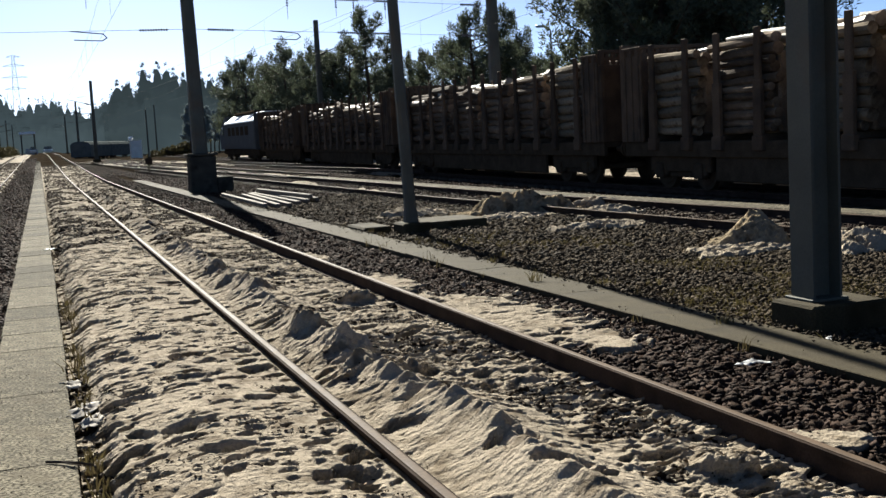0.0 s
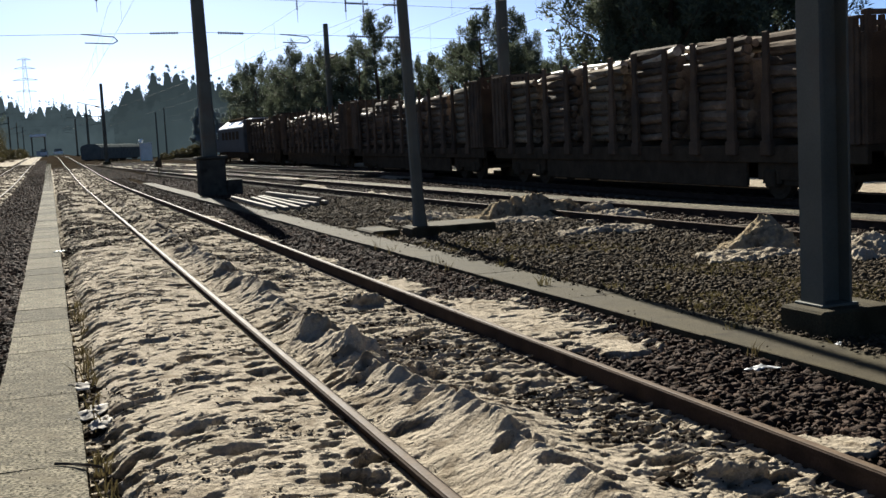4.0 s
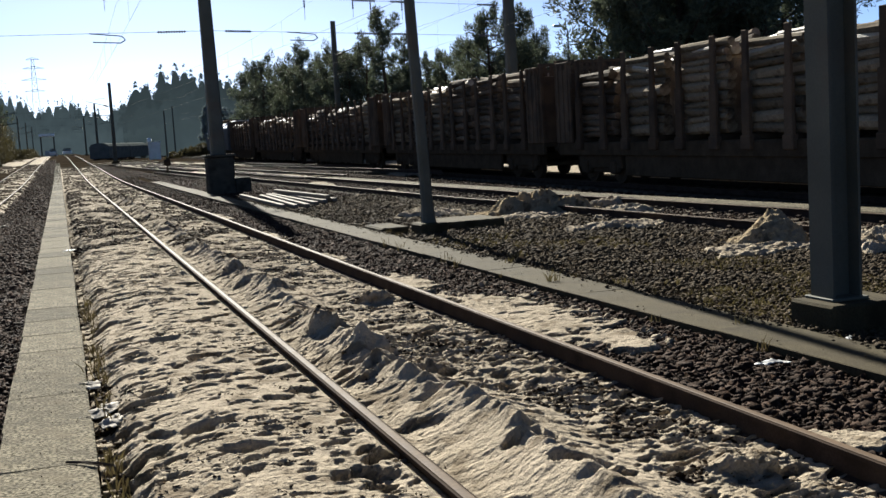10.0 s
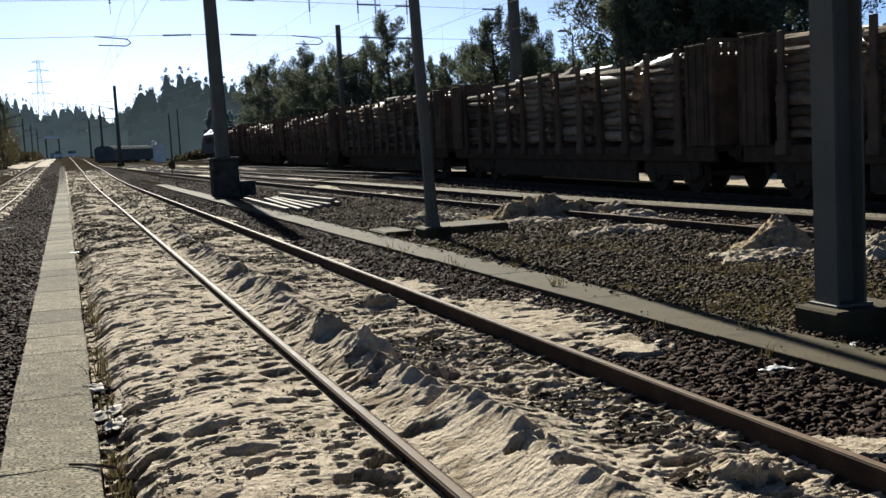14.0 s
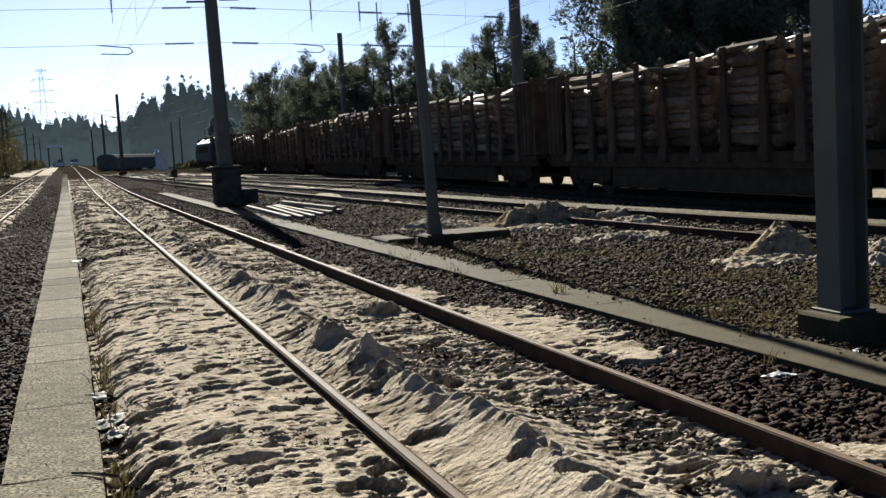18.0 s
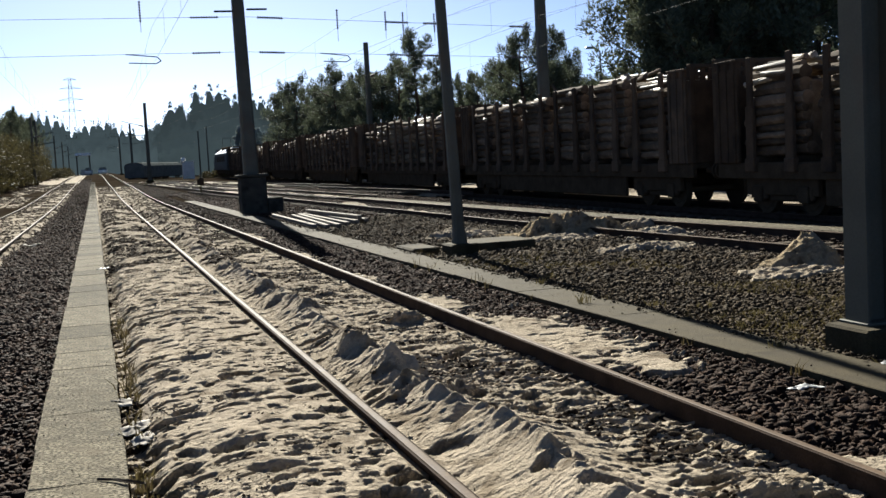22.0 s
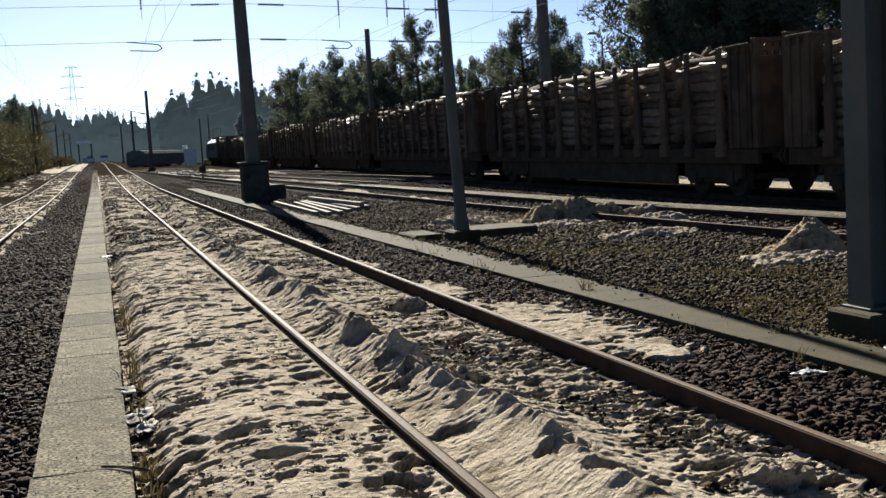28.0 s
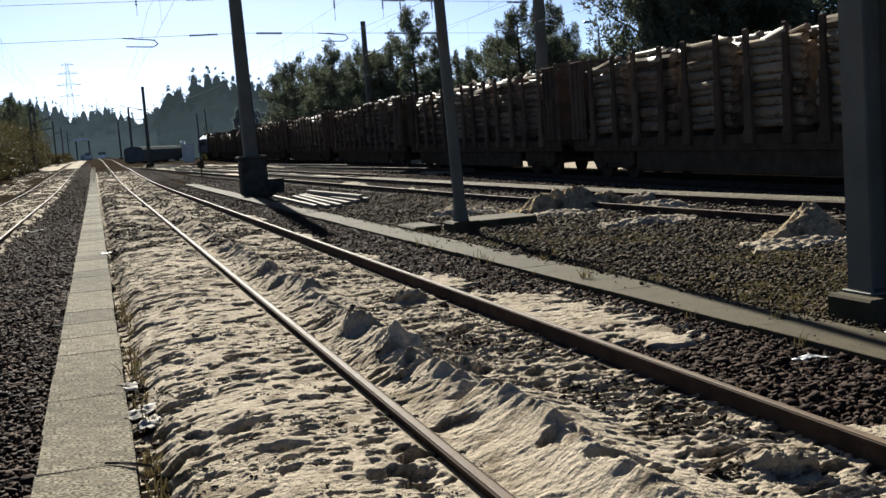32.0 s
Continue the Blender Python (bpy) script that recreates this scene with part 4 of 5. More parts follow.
def end_wall(parent, y, s, h=3.72):
    """A tall end wall with short side wings and a row of slots along the top."""
    bm = bmesh.new()
    y0, y1 = sorted((y, y - s * 0.1))
    box(-1.36, 1.36, y0, y1, 1.2, h - 0.42, 0.015, bm)
    box(-1.36, 1.36, y0, y1, h - 0.1, h, 0.015, bm)
    for i in range(14):
        x = -1.32 + i * 0.203
        box(x - 0.055, x + 0.055, y0 + 0.01, y1 - 0.01, h - 0.41, h - 0.11, 0, bm)
    box(-1.34, 1.34, y0 + 0.005, y1 - 0.005, h - 0.3, h - 0.21, 0, bm)
    for x in (-1.3, -0.45, 0.45, 1.3):
        box(x - 0.06, x + 0.06, min(y, y + s * 0.08), max(y, y + s * 0.08), 1.2, h, 0.01, bm)
    part("end_wall", bm, RUST, parent, "rust-red end wall with slots along its top")
    for x in (-1.36, 1.36):
        bm = bmesh.new()
        w0, w1 = sorted((y - s * 0.12, y - s * 1.1))
        box(x - 0.04, x + 0.04, w0, w1, 1.2, h - 0.32, 0.012, bm)
        for k in (0.15, 0.5, 0.85):
            yy = w0 + (w1 - w0) * k
            box(x - 0.075, x + 0.075, yy - 0.05, yy + 0.05, 1.2, h - 0.1, 0.012, bm)
        box(x - 0.06, x + 0.06, w0, w1, h - 0.17, h - 0.1, 0.01, bm)
        for i in range(5):
            yy = w0 + (w1 - w0) * (i + 0.5) / 5
            box(x - 0.03, x + 0.03, yy - 0.04, yy + 0.04, h - 0.33, h - 0.16, 0, bm)
        part("side_wing", bm, RUST, parent, "rust-red side panel at the wagon end")


def log_wagon(length, bays):
    w = thing("log_wagon", "rust-red flat wagon with stakes and end walls, loaded with logs", "freight wagon", group="log wagons")
    h = length / 2 - 0.62
    bm = box(-1.3, 1.3, -h, h, 1.05, 1.2, 0.02)
    part("deck", bm, FRAME_DARK, w)
    for x in (-1.25, 1.25):
        bm = bmesh.new()
        box(x - 0.06, x + 0.06, -h, h, 0.82, 1.17, 0.015, bm)
        box(x * 0.93 - 0.05, x * 0.93 + 0.05, -h * 0.57, h * 0.57, 0.26, 0.85, 0.02, bm)
        part("side_sill", bm, FRAME_DARK, w, "dark solebar")
    part("brake_gear", box(-0.55, 0.55, -1.4, 1.6, 0.45, 1.0, 0.08), FRAME_DARK, w, "grimy tank and brake gear")
    for s in (-1, 1):
        end_wall(w, s * h, s)
        bogie(w, s * (h - 2.4))
        for x in (-0.85, 0.85):
            b = rod((x, s * h, 1.0), (x, s * (h + 0.5), 1.0), 0.09, n=10)
            rod((x, s * (h + 0.5), 1.0), (x, s * (h + 0.58), 1.0), 0.23, n=14, bm=b)
            part("buffer", b, FRAME_DARK, w)
        part("coupling", box(-0.09, 0.09, min(s * h, s * (h + 0.6)), max(s * h, s * (h + 0.6)), 0.86, 1.02, 0.02), FRAME_DARK, w)
    bay = (2 * h - 1.76) / bays
    for i in range(bays):
        yc = -h + 0.88 + (i + 0.5) * bay
        for d in (-0.27, 0.27):
            y = yc + d * bay
            for x in (-1.34, 1.34):
                bm = box(x - 0.05, x + 0.05, y - 0.15, y + 0.15, 1.1, 2.5, 0.015)
                box(x - 0.04, x + 0.04, y - 0.1, y + 0.1, 2.45, 3.62, 0.015, bm)
                box(x - 0.075, x + 0.075, y - 0.19, y + 0.19, 0.98, 1.3, 0.02, bm)
                part("stake", bm, RUST, w)
            part("bolster", box(-1.3, 1.3, y - 0.11, y + 0.11, 1.2, 1.34, 0.015), RUST, w)
    return w, h, bay


def log_mesh(seed, length, material):
    r = random.Random(seed)
    bm = bmesh.new()
    n, rings = 9, 5
    bend, off = r.uniform(-0.03, 0.03), r.uniform(0, 6)
    rows = []
    for k in range(rings):
        f = k / (rings - 1)
        ring = []
        for j in range(n):
            a = off + j * 2 * math.pi / n
            rad = (1.06 - 0.12 * f) * (1 + r.uniform(-0.06, 0.06))
            ring.append(bm.verts.new((math.cos(a) * rad * 0.13 + bend * math.sin(f * 3.1), (f - 0.5) * length, math.sin(a) * rad * 0.13)))
        rows.append(ring)
    for a, b in zip(rows, rows[1:]):
        for j in range(n):
            bm.faces.new((a[j], a[(j + 1) % n], b[(j + 1) % n], b[j]))
    bm.faces.new(rows[0][::-1]), bm.faces.new(rows[-1])
    bmesh.ops.recalc_face_normals(bm, faces=bm.faces)
    me = bpy.data.meshes.new("log")
    bm.to_mesh(me), bm.free()
    me.materials.append(material)
    return me


LOGS = [log_mesh(s, 2.3, BARK) for s in range(7)]
LOGS_SUNLIT = [log_mesh(s, 2.3, BARK_SUNLIT) for s in range(7)]
LOGS_DARK = [log_mesh(s, 2.3, BARK_DARK) for s in range(7)]


def log_load(h, bay, bays, tops, seed, pale, messy):
    """Stacked logs: the outer ones one by one, the buried ones joined."""
    t = thing("log_load", "stacked pale barked logs between the wagon stakes", "logs", group="log loads")
    r = random.Random(seed)
    for i in range(bays):
        yc, top = -h + 0.88 + (i + 0.5) * bay, tops[i % len(tops)]
        span = bay * 0.8
        z = 1.34
        side = LOGS if r.random() < pale else LOGS_DARK
        part("stack_core", box(-1.0, 1.0, yc - span / 2 + 0.1, yc + span / 2 - 0.1, 1.345, top - 0.42, 0.05), LOGS_IN, t, "buried middle of a log stack")
        while z < top - 0.12:
            rad = r.uniform(0.075, 0.16)
            o = part("log", side[r.randrange(7)], None, t)
            s = rad / 0.13
            x = -1.27 + rad + r.uniform(0, 0.1)
            o.matrix_basis = Matrix.Translation((x, yc + r.uniform(-0.1, 0.1), z + rad)) @ Euler((r.gauss(0, 0.025), 0, r.gauss(0, 0.025))).to_matrix().to_4x4() @ Matrix.Diagonal((s, span / 2.3 * r.uniform(0.92, 1.02), s, 1))
            z += rad * 1.86
        x = -1.22
        while x < 1.2:
            rad = r.uniform(0.08, 0.14) * (1 - 0.4 * messy)
            o = part("log", (LOGS_SUNLIT if r.random() < 0.25 + 0.55 * pale else LOGS_DARK)[r.randrange(7)], None, t)
            s = rad / 0.13
            crown = 0.12 * (1 - (x / 1.3) ** 2) + r.uniform(-0.2, 0.1)
            length = span * r.uniform(0.5, 1.0)
            yy = yc + r.uniform(-0.5, 0.5) * (span - length)
            o.matrix_basis = Matrix.Translation((x + rad, yy, top - 0.16 + crown)) @ Euler((r.gauss(0, 0.07 + 0.1 * messy), 0, r.gauss(0, 0.07 + 0.15 * messy))).to_matrix().to_4x4() @ Matrix.Diagonal((s, length / 2.3, s, 1))
            x += rad * 1.8
            if r.random() < 0.2 + 0.5 * messy:
                o = part("log", LOGS_SUNLIT[r.randrange(7)], None, t)
                length = span * r.uniform(0.35, 0.6)
                o.matrix_basis = Matrix.Translation((x - 0.1, yc + r.uniform(-0.3, 0.3), top + crown - 0.05)) @ Euler((r.uniform(-0.07, 0.07), 0, r.uniform(-0.12, 0.12))).to_matrix().to_4x4() @ Matrix.Diagonal((s * 0.7, length / 2.3, s * 0.7, 1))
    return t


TRAIN = []
ENDS = [(68.0, 83.3), (47.5, 68.0), (27.0, 47.5), (6.5, 27.0), (-14.0, 6.5), (-34.5, -14.0), (-55.0, -34.5), (-75.5, -55.0)]
TOPS = [(3.3, 3.35, 3.2), (3.1, 2.95, 3.15, 3.3, 3.2, 3.1), (3.45, 3.3, 3.2, 3.15, 3.3, 3.2), (3.5, 3.55, 3.6, 3.45, 3.5, 3.3), (3.5, 3.35, 3.45, 3.5, 3.4, 3.3),
        (3.5, 3.65, 3.6, 3.45, 3.3, 3.4), (3.45, 3.55, 3.4, 3.5, 3.45, 3.4), (3.5, 3.45, 3.4, 3.5, 3.5, 3.45)]
PALE, MESSY = (0.1, 0.1, 0.25, 0.4, 0.65, 0.1, 0.3, 0.4), (0, 0.3, 0.2, 0, 0, 1, 0.8, 0.5)
short, sh, sbay = log_wagon(15.3, 4)
long_wagon, lh, lbay = log_wagon(20.5, 6)
for i, (a, b) in enumerate(ENDS):
    c = (a + b) / 2
    if i == 0:
        w, h, bay, bays = short, sh, sbay, 4
        w.matrix_basis = on_line(c)
    else:
        w, h, bay, bays = (long_wagon if i == 1 else copy_thing(long_wagon, on_line(c))), lh, lbay, 6
        w.matrix_basis = on_line(c)
    load = log_load(h, bay, bays, TOPS[i], 100 + i, PALE[i], MESSY[i])
    load.matrix_basis = on_line(c)
    TRAIN += [(w, c), (load, c)]

# locomotive
loco = thing("locomotive", "dark grey electric locomotive with white roof shoulders", "locomotive")
LL = 9.8
bm = extrude_profile([(-1.45, 1.0), (1.45, 1.0), (1.48, 1.4), (1.48, 3.1), (-1.48, 3.1), (-1.48, 1.4)], -LL + 0.6, LL - 3.2)
part("body", bm, LOCO_GREY, loco, "dark grey painted body")
part("roof", extrude_profile([(-1.48, 3.104), (1.48, 3.104), (1.46, 3.2), (0.6, 3.82), (-0.6, 3.82), (-1.46, 3.2)], -LL + 0.6, LL - 3.2), WHITE, loco, "white sloping roof shoulders")
for y in (-6.8, -0.6):
    g = extrude_profile([(-1.3, 3.3), (-1.29, 3.35), (-0.85, 3.66), (-0.84, 3.62)], y, y + 2.6)
    part("roof_hatch", g, GLASS_DARK, loco, "dark hatch in the roof shoulder")


def cab(s):
    bm = bmesh.new()
    y0, y1 = s * (LL - 3.19), s * (LL - 0.6)
    outline = [(0.95, y1), (1.9, y1 + s * 0.35), (2.35, y1 + s * 0.3), (3.45, y1 - s * 0.75), (3.78, y1 - s * 1.1), (3.8, y0), (0.95, y0)]
    a = [bm.verts.new((-1.46 if z < 3.2 else -1.2, y, z)) for z, y in outline]
    b = [bm.verts.new((1.46 if z < 3.2 else 1.2, y, z)) for z, y in outline]
    n = len(outline)
    for i in range(n):
        bm.faces.new((a[i], a[(i + 1) % n], b[(i + 1) % n], b[i]))
    bm.faces.new(a), bm.faces.new(b)
    bmesh.ops.recalc_face_normals(bm, faces=bm.faces)
    c = part("cab", bm, LOCO_GREY, loco, "grey cab with a raked front")
    g = bmesh.new()
    q = [(-1.0, y1 + s * 0.02, 2.68), (1.0, y1 + s * 0.02, 2.68), (0.9, y1 - s * 0.6, 3.34), (-0.9, y1 - s * 0.6, 3.34)]
    n0 = Vector((0, s * 0.02, 0.02))
    lo, hi = [g.verts.new(v) for v in q], [g.verts.new(Vector(v) + n0) for v in q]
    for i in range(4):
        g.faces.new((lo[i], lo[(i + 1) % 4], hi[(i + 1) % 4], hi[i]))
    g.faces.new(lo), g.faces.new(hi)
    part("windscreen", g, GLASS_DARK, c, "dark windscreen")
    for x in (-1.47, 1.47):
        part("side_window", box(x - 0.03, x + 0.03, *sorted((y1 - s * 1.9, y1 - s * 1.1)), 2.25, 2.85, 0.02), GLASS_DARK, c)
        part("headlight", rod((x * 0.6, y1 + s * 0.3, 1.75), (x * 0.6, y1 + s * 0.4, 1.75), 0.13, n=12), WHITE, c)


cab(1)
part("rear_end", box(-1.46, 1.46, -LL + 0.4, -LL + 0.603, 0.95, 3.7, 0.05), LOCO_GREY, loco)
part("underframe", box(-1.2, 1.2, -LL + 0.7, LL - 0.7, 0.5, 1.0, 0.05), FRAME_DARK, loco)
part("roof_equipment", box(-0.8, 0.8, -5.5, 4.2, 3.74, 4.0, 0.08), FRAME_DARK, loco, "dark roof gear")
panto = part("pantograph", line_of([(0.6, 3.2, 4.0), (0.55, 4.6, 4.6), (0.6, 3.4, 5.3), (-0.6, 3.4, 5.3), (-0.55, 4.6, 4.6), (-0.6, 3.2, 4.0)], 0.03, 5), WIRE, loco)
for y in (-5.9, 5.9):
    bogie(loco, y, (-1.4, 1.4))
for i in range(5):
    part("louvre_panel", box(-1.5, -1.47, -6.5 + i * 2.3, -4.9 + i * 2.3, 2.1, 2.8, 0.006), FRAME_DARK, loco)
loco.matrix_basis = on_line(103.2 - LL)
TRAIN.append((loco, 103.2 - LL))

# ---- parked wagons and far buildings ----
parked = thing("parked_wagon", "dark parked hopper wagons with rounded covers", "freight wagon", far_pose(10.9, 180, -0.1, -17))
for k, y in enumerate((-10.6, 1.6)):
    prof = [(-1.35, 0.45), (1.35, 0.45), (1.4, 2.1), (1.1, 2.45), (0.5, 2.6), (-0.5, 2.6), (-1.1, 2.45), (-1.4, 2.1)]
    part("body", extrude_profile(prof, y - 6, y + 6), HOPPER, parked)
    for s in (-4, 4):
        bogie(parked, y + s)
white_box = thing("equipment_cabin", "small white cabin with a flat roof beside the tracks", "cabin", far_pose(13.0, 158, -0.1))
part("wall", box(-0.75, 0.75, -0.9, 0.9, 0, 2.35, 0.02), CABIN_PAINT, white_box)
part("roof", box(-0.95, 0.85, -1.0, 1.0, 2.353, 2.46, 0.03), CABIN_PAINT, white_box)
part("vent_cap", box(-0.9, -0.3, -0.5, 0.5, 2.503, 3.0, 0.12), WHITE, white_box, "white cap on the roof")
far_hut = thing("station_shelter", "far white-roofed station shelter across the line", "shelter", far_pose(-1.2, 330))
part("roof", box(-2.4, 1.8, -3, 3, 5.5, 6.2, 0.05), WHITE, far_hut, "white roof slab")
for x in (-2, 1.4):
    part("post", rod((x, 0, 0), (x, 0, 5.498), 0.2), POLE, far_hut)
part("wall", box(-1.2, 2.0, 1, 1.3, 0, 1.6, 0.02), GALV, far_hut)
for x, y, w in ((-0.4, 310, 1.6), (3.6, 345, 2.6)):
    v = thing("parked_vehicle", "small pale vehicle far down the line", "vehicle", far_pose(x, y))
    part("body", box(-w / 2, w / 2, -2, 2, 0.45, 1.25, 0.15), WHITE, v)
    part("cabin", box(-w / 2.4, w / 2.4, -1.2, 1.0, 1.253, 2.0, 0.2), GLASS_DARK, v)
    for a in (-1.3, 1.3):
        for s in (-1, 1):
            part("wheel", rod((s * (w / 2 - 0.1), a, 0.35), (s * (w / 2 + 0.02), a, 0.35), 0.35, n=14), FRAME_DARK, v)

# lattice pylon on the skyline
pyl = thing("power_pylon", "pale lattice power pylon on the skyline", "pylon", far_pose(-9.9, 950))
for sx in (-1, 1):
    for sy in (-1, 1):
        part("leg", rod((sx * 4.5, sy * 4.5, 0), (sx * 0.9, sy * 0.9, 74), 0.2, 0.14, 5), POLE_LIGHT, pyl)
for i in range(12):
    z0, z1 = i * 6.1, (i + 1) * 6.1
    w0, w1 = 4.5 - 3.6 * z0 / 74, 4.5 - 3.6 * z1 / 74
    bm = line_of([(-w0, -w0, z0), (w1, -w1, z1)], 0.085)
    line_of([(w0, -w0, z0), (-w1, -w1, z1)], 0.085, bm=bm), line_of([(-w1, -w1, z1), (w1, -w1, z1)], 0.085, bm=bm)
    part("bracing", bm, POLE_LIGHT, pyl)
for z, w in ((48, 8), (57, 9.5), (66, 8), (73, 5)):
    part("cross_arm", line_of([(-w, 0, z), (0, -0.9, z + 1.6), (w, 0, z), (-w, 0, z)], 0.14), POLE_LIGHT, pyl)

# signal and concrete beams near the plinth mast
sig = thing("dwarf_signal", "small dark ground signal beside the ladder track", "signal", far_pose(6.9, 75))
part("post", rod((0, 0, -0.1), (0, 0, 0.55), 0.05), FRAME_DARK, sig)
part("lamp_box", box(-0.22, 0.22, -0.12, 0.12, 0.55, 0.98, 0.03), FRAME_DARK, sig)
part("hood", box(-0.12, 0.12, -0.22, -0.123, 0.8, 0.86, 0.01), FRAME_DARK, sig)
for x0, y0, x1, y1, z in ((5.58, 37.1, 5.4, 28.8, 0.0), (6.0, 35.7, 5.62, 28.2, 0.0), (6.25, 36.0, 5.92, 28.2, 0.0), (6.42, 36.3, 6.3, 28.9, 0.0),
                          (6.58, 36.4, 6.62, 29.2, 0.02), (6.76, 36.2, 6.95, 29.5, 0.03), (6.5, 35.8, 6.75, 29.4, 0.13)):
    L = math.hypot(x1 - x0, y1 - y0)
    b = thing("timber_beam", "pale bleached beam lying on the ballast", "beam", pose((x0 + x1) / 2, (y0 + y1) / 2, z, 0, 0, math.degrees(math.atan2(x0 - x1, y1 - y0))), "stacked beams")
    part("shaft", box(-0.06, 0.06, -L / 2, L / 2, 0.0, 0.1, 0.012), TIMBER, b)

# ---- small litter ----
def scrap(label, x, y, z, size, seed, turn=0.0, material=None):
    """A crumpled torn sheet of plastic."""
    r = np.random.default_rng(seed)
    gx, gy = np.meshgrid(np.linspace(-1, 1, 11), np.linspace(-0.45, 0.45, 6))
    edge = r.normal(0, 0.12, gx.shape)
    px, py = gx + edge + 0.3 * gy * np.sin(gx * 3 + seed), gy * (0.55 + 0.5 * r.random(11))[None, :] + 0.22 * np.sin(gx * 2.5 + seed * 2) + r.normal(0, 0.05, gx.shape)
    pz = np.abs(r.normal(0, 0.06, gx.shape)) + 0.07 * (1 + np.sin(gx * 5 + seed))
    i = (np.arange(5)[:, None] * 11 + np.arange(10)[None, :]).ravel()
    me = mesh_of("plastic_scrap", np.stack([px.ravel(), py.ravel(), pz.ravel()], 1) * size * 0.5, np.stack([i, i + 1, i + 12, i + 11], 1), material or PLASTIC)
    o = new("plastic_scrap", me)
    o.location, o.rotation_euler = (x, y, z), (0, 0, radians(turn))
    o.modifiers.new("thickness", "SOLIDIFY").thickness = 0.002
    tagged(o, label, "litter", "plastic litter")


scrap("crumpled white plastic scrap on dark ballast", 4.3, 6.15, 0.02, 0.21, 1, 10)
scrap("torn dirty plastic strips beside the cable trough", 0.12, 7.0, 0.075, 0.34, 2, 75, PLASTIC_DULL)
scrap("torn dirty plastic strips beside the cable trough", 0.08, 7.8, 0.09, 0.22, 5, 110, PLASTIC_DULL)
scrap("torn dirty plastic strips beside the cable trough", 0.16, 6.72, 0.075, 0.28, 8, 95, PLASTIC_DULL)
scrap("small white scrap on the trough edge", 0.02, 19.4, 0.1, 0.2, 3, 20)
scrap("white scrap by the mast footing", 5.28, 6.6, 0.01, 0.1, 4, 40)
scrap("pale scrap beside the neighbouring rail", -1.56, 29.4, 0.02, 0.5, 6, 15, PLASTIC_DULL)


twig = thing("twig", "dark dry twig lying across the trough cover", "twig")
part("stem", line_of([(-0.1, 5.86, 0.106), (-0.03, 5.8, 0.112), (0.05, 5.71, 0.118), (0.12, 5.66, 0.11)], 0.007, 5), TRUNK, twig)
part("side_shoot", rod((-0.02, 5.79, 0.112), (0.08, 5.62, 0.12), 0.005, 0.002, 5), TRUNK, twig)

STALK = foliage("dry_stalks", (0.034, 0.02589, 0.01183), (0.0748, 0.05826, 0.02662), 0.3)


def tuft(label, x, y, z, h, n, seed, material, spread=0.05):
    r = random.Random(seed)
    bm = bmesh.new()
    for i in range(n):
        a, d = r.uniform(0, 6.28), r.uniform(0.1, 0.7)
        bx, by = r.gauss(0, spread), r.gauss(0, spread)
        hh = h * r.uniform(0.5, 1)
        w = 0.004
        tip = (bx + math.cos(a) * d * hh, by + math.sin(a) * d * hh, hh)
        mid = (bx + math.cos(a) * d * hh * 0.35, by + math.sin(a) * d * hh * 0.35, hh * 0.6)
        v = [bm.verts.new(c) for c in ((bx - w, by, 0), (bx + w, by, 0), (mid[0] + w, mid[1], mid[2]), (mid[0] - w, mid[1], mid[2]), tip)]
        bm.faces.new(v[:4]), bm.faces.new((v[3], v[2], v[4]))
    o = part("grass_tuft", bm, material)
    o.location = (x, y, z)
    tagged(o, label, "weed", "dry weeds", "stuff")


for i, (x, y, h) in enumerate(((4.8, 10.7, 0.2), (5.1, 12.6, 0.14), (4.97, 7.4, 0.14), (0.14, 6.0, 0.12), (0.13, 5.2, 0.14), (0.14, 12.5, 0.12), (5.4, 10.3, 0.08), (5.9, 9.2, 0.07), (5.7, 8.3, 0.07), (5.8, 9.9, 0.07), (5.6, 13.5, 0.08))):
    tuft("dry wispy weed at the trough edge", x, y, 0.0, h, 16, i, GRASS, 0.06 if x > 5.3 else 0.03)
wr = random.Random(77)
for i in range(22):
    tuft("dry brown stalks beside the cable trough", 0.1 + wr.uniform(0, 0.1), 3.6 + i * 0.42 + wr.uniform(-0.2, 0.2), 0.04, wr.uniform(0.07, 0.2), wr.randint(5, 12), 40 + i, STALK, 0.035)
for i in range(16):
    tuft("thin weeds along the low trough", 4.58 + wr.choice((0, 0.6)) + wr.uniform(-0.04, 0.04), 6.5 + i * 0.9 + wr.uniform(-0.3, 0.3), 0.0, wr.uniform(0.08, 0.2), wr.randint(3, 8), 70 + i, STALK, 0.03)
x, y = scatter(5.25, 7.6, 6.6, 17, 420, 0.5)
keep = fbm(x * 0.7, y * 0.7, 91, 3) > 0.5
x, y = x[keep], y[keep]
q = rng.uniform(0, 6.28, len(x))
hh = rng.uniform(0.02, 0.085, len(x))
w = 0.006
zz = ground_z(x, y)
v = np.stack([np.stack([x - w, y, zz], 1), np.stack([x + w, y, zz], 1), np.stack([x + np.cos(q) * hh, y + np.sin(q) * hh, zz + hh], 1)], 1)
me = mesh_of("ground_grass", v.reshape(-1, 3), np.arange(len(x) * 3).reshape(-1, 3), GRASS)
tagged(new("ground_grass", me), "thin dry grass in the ballast", "grass", kind="stuff")

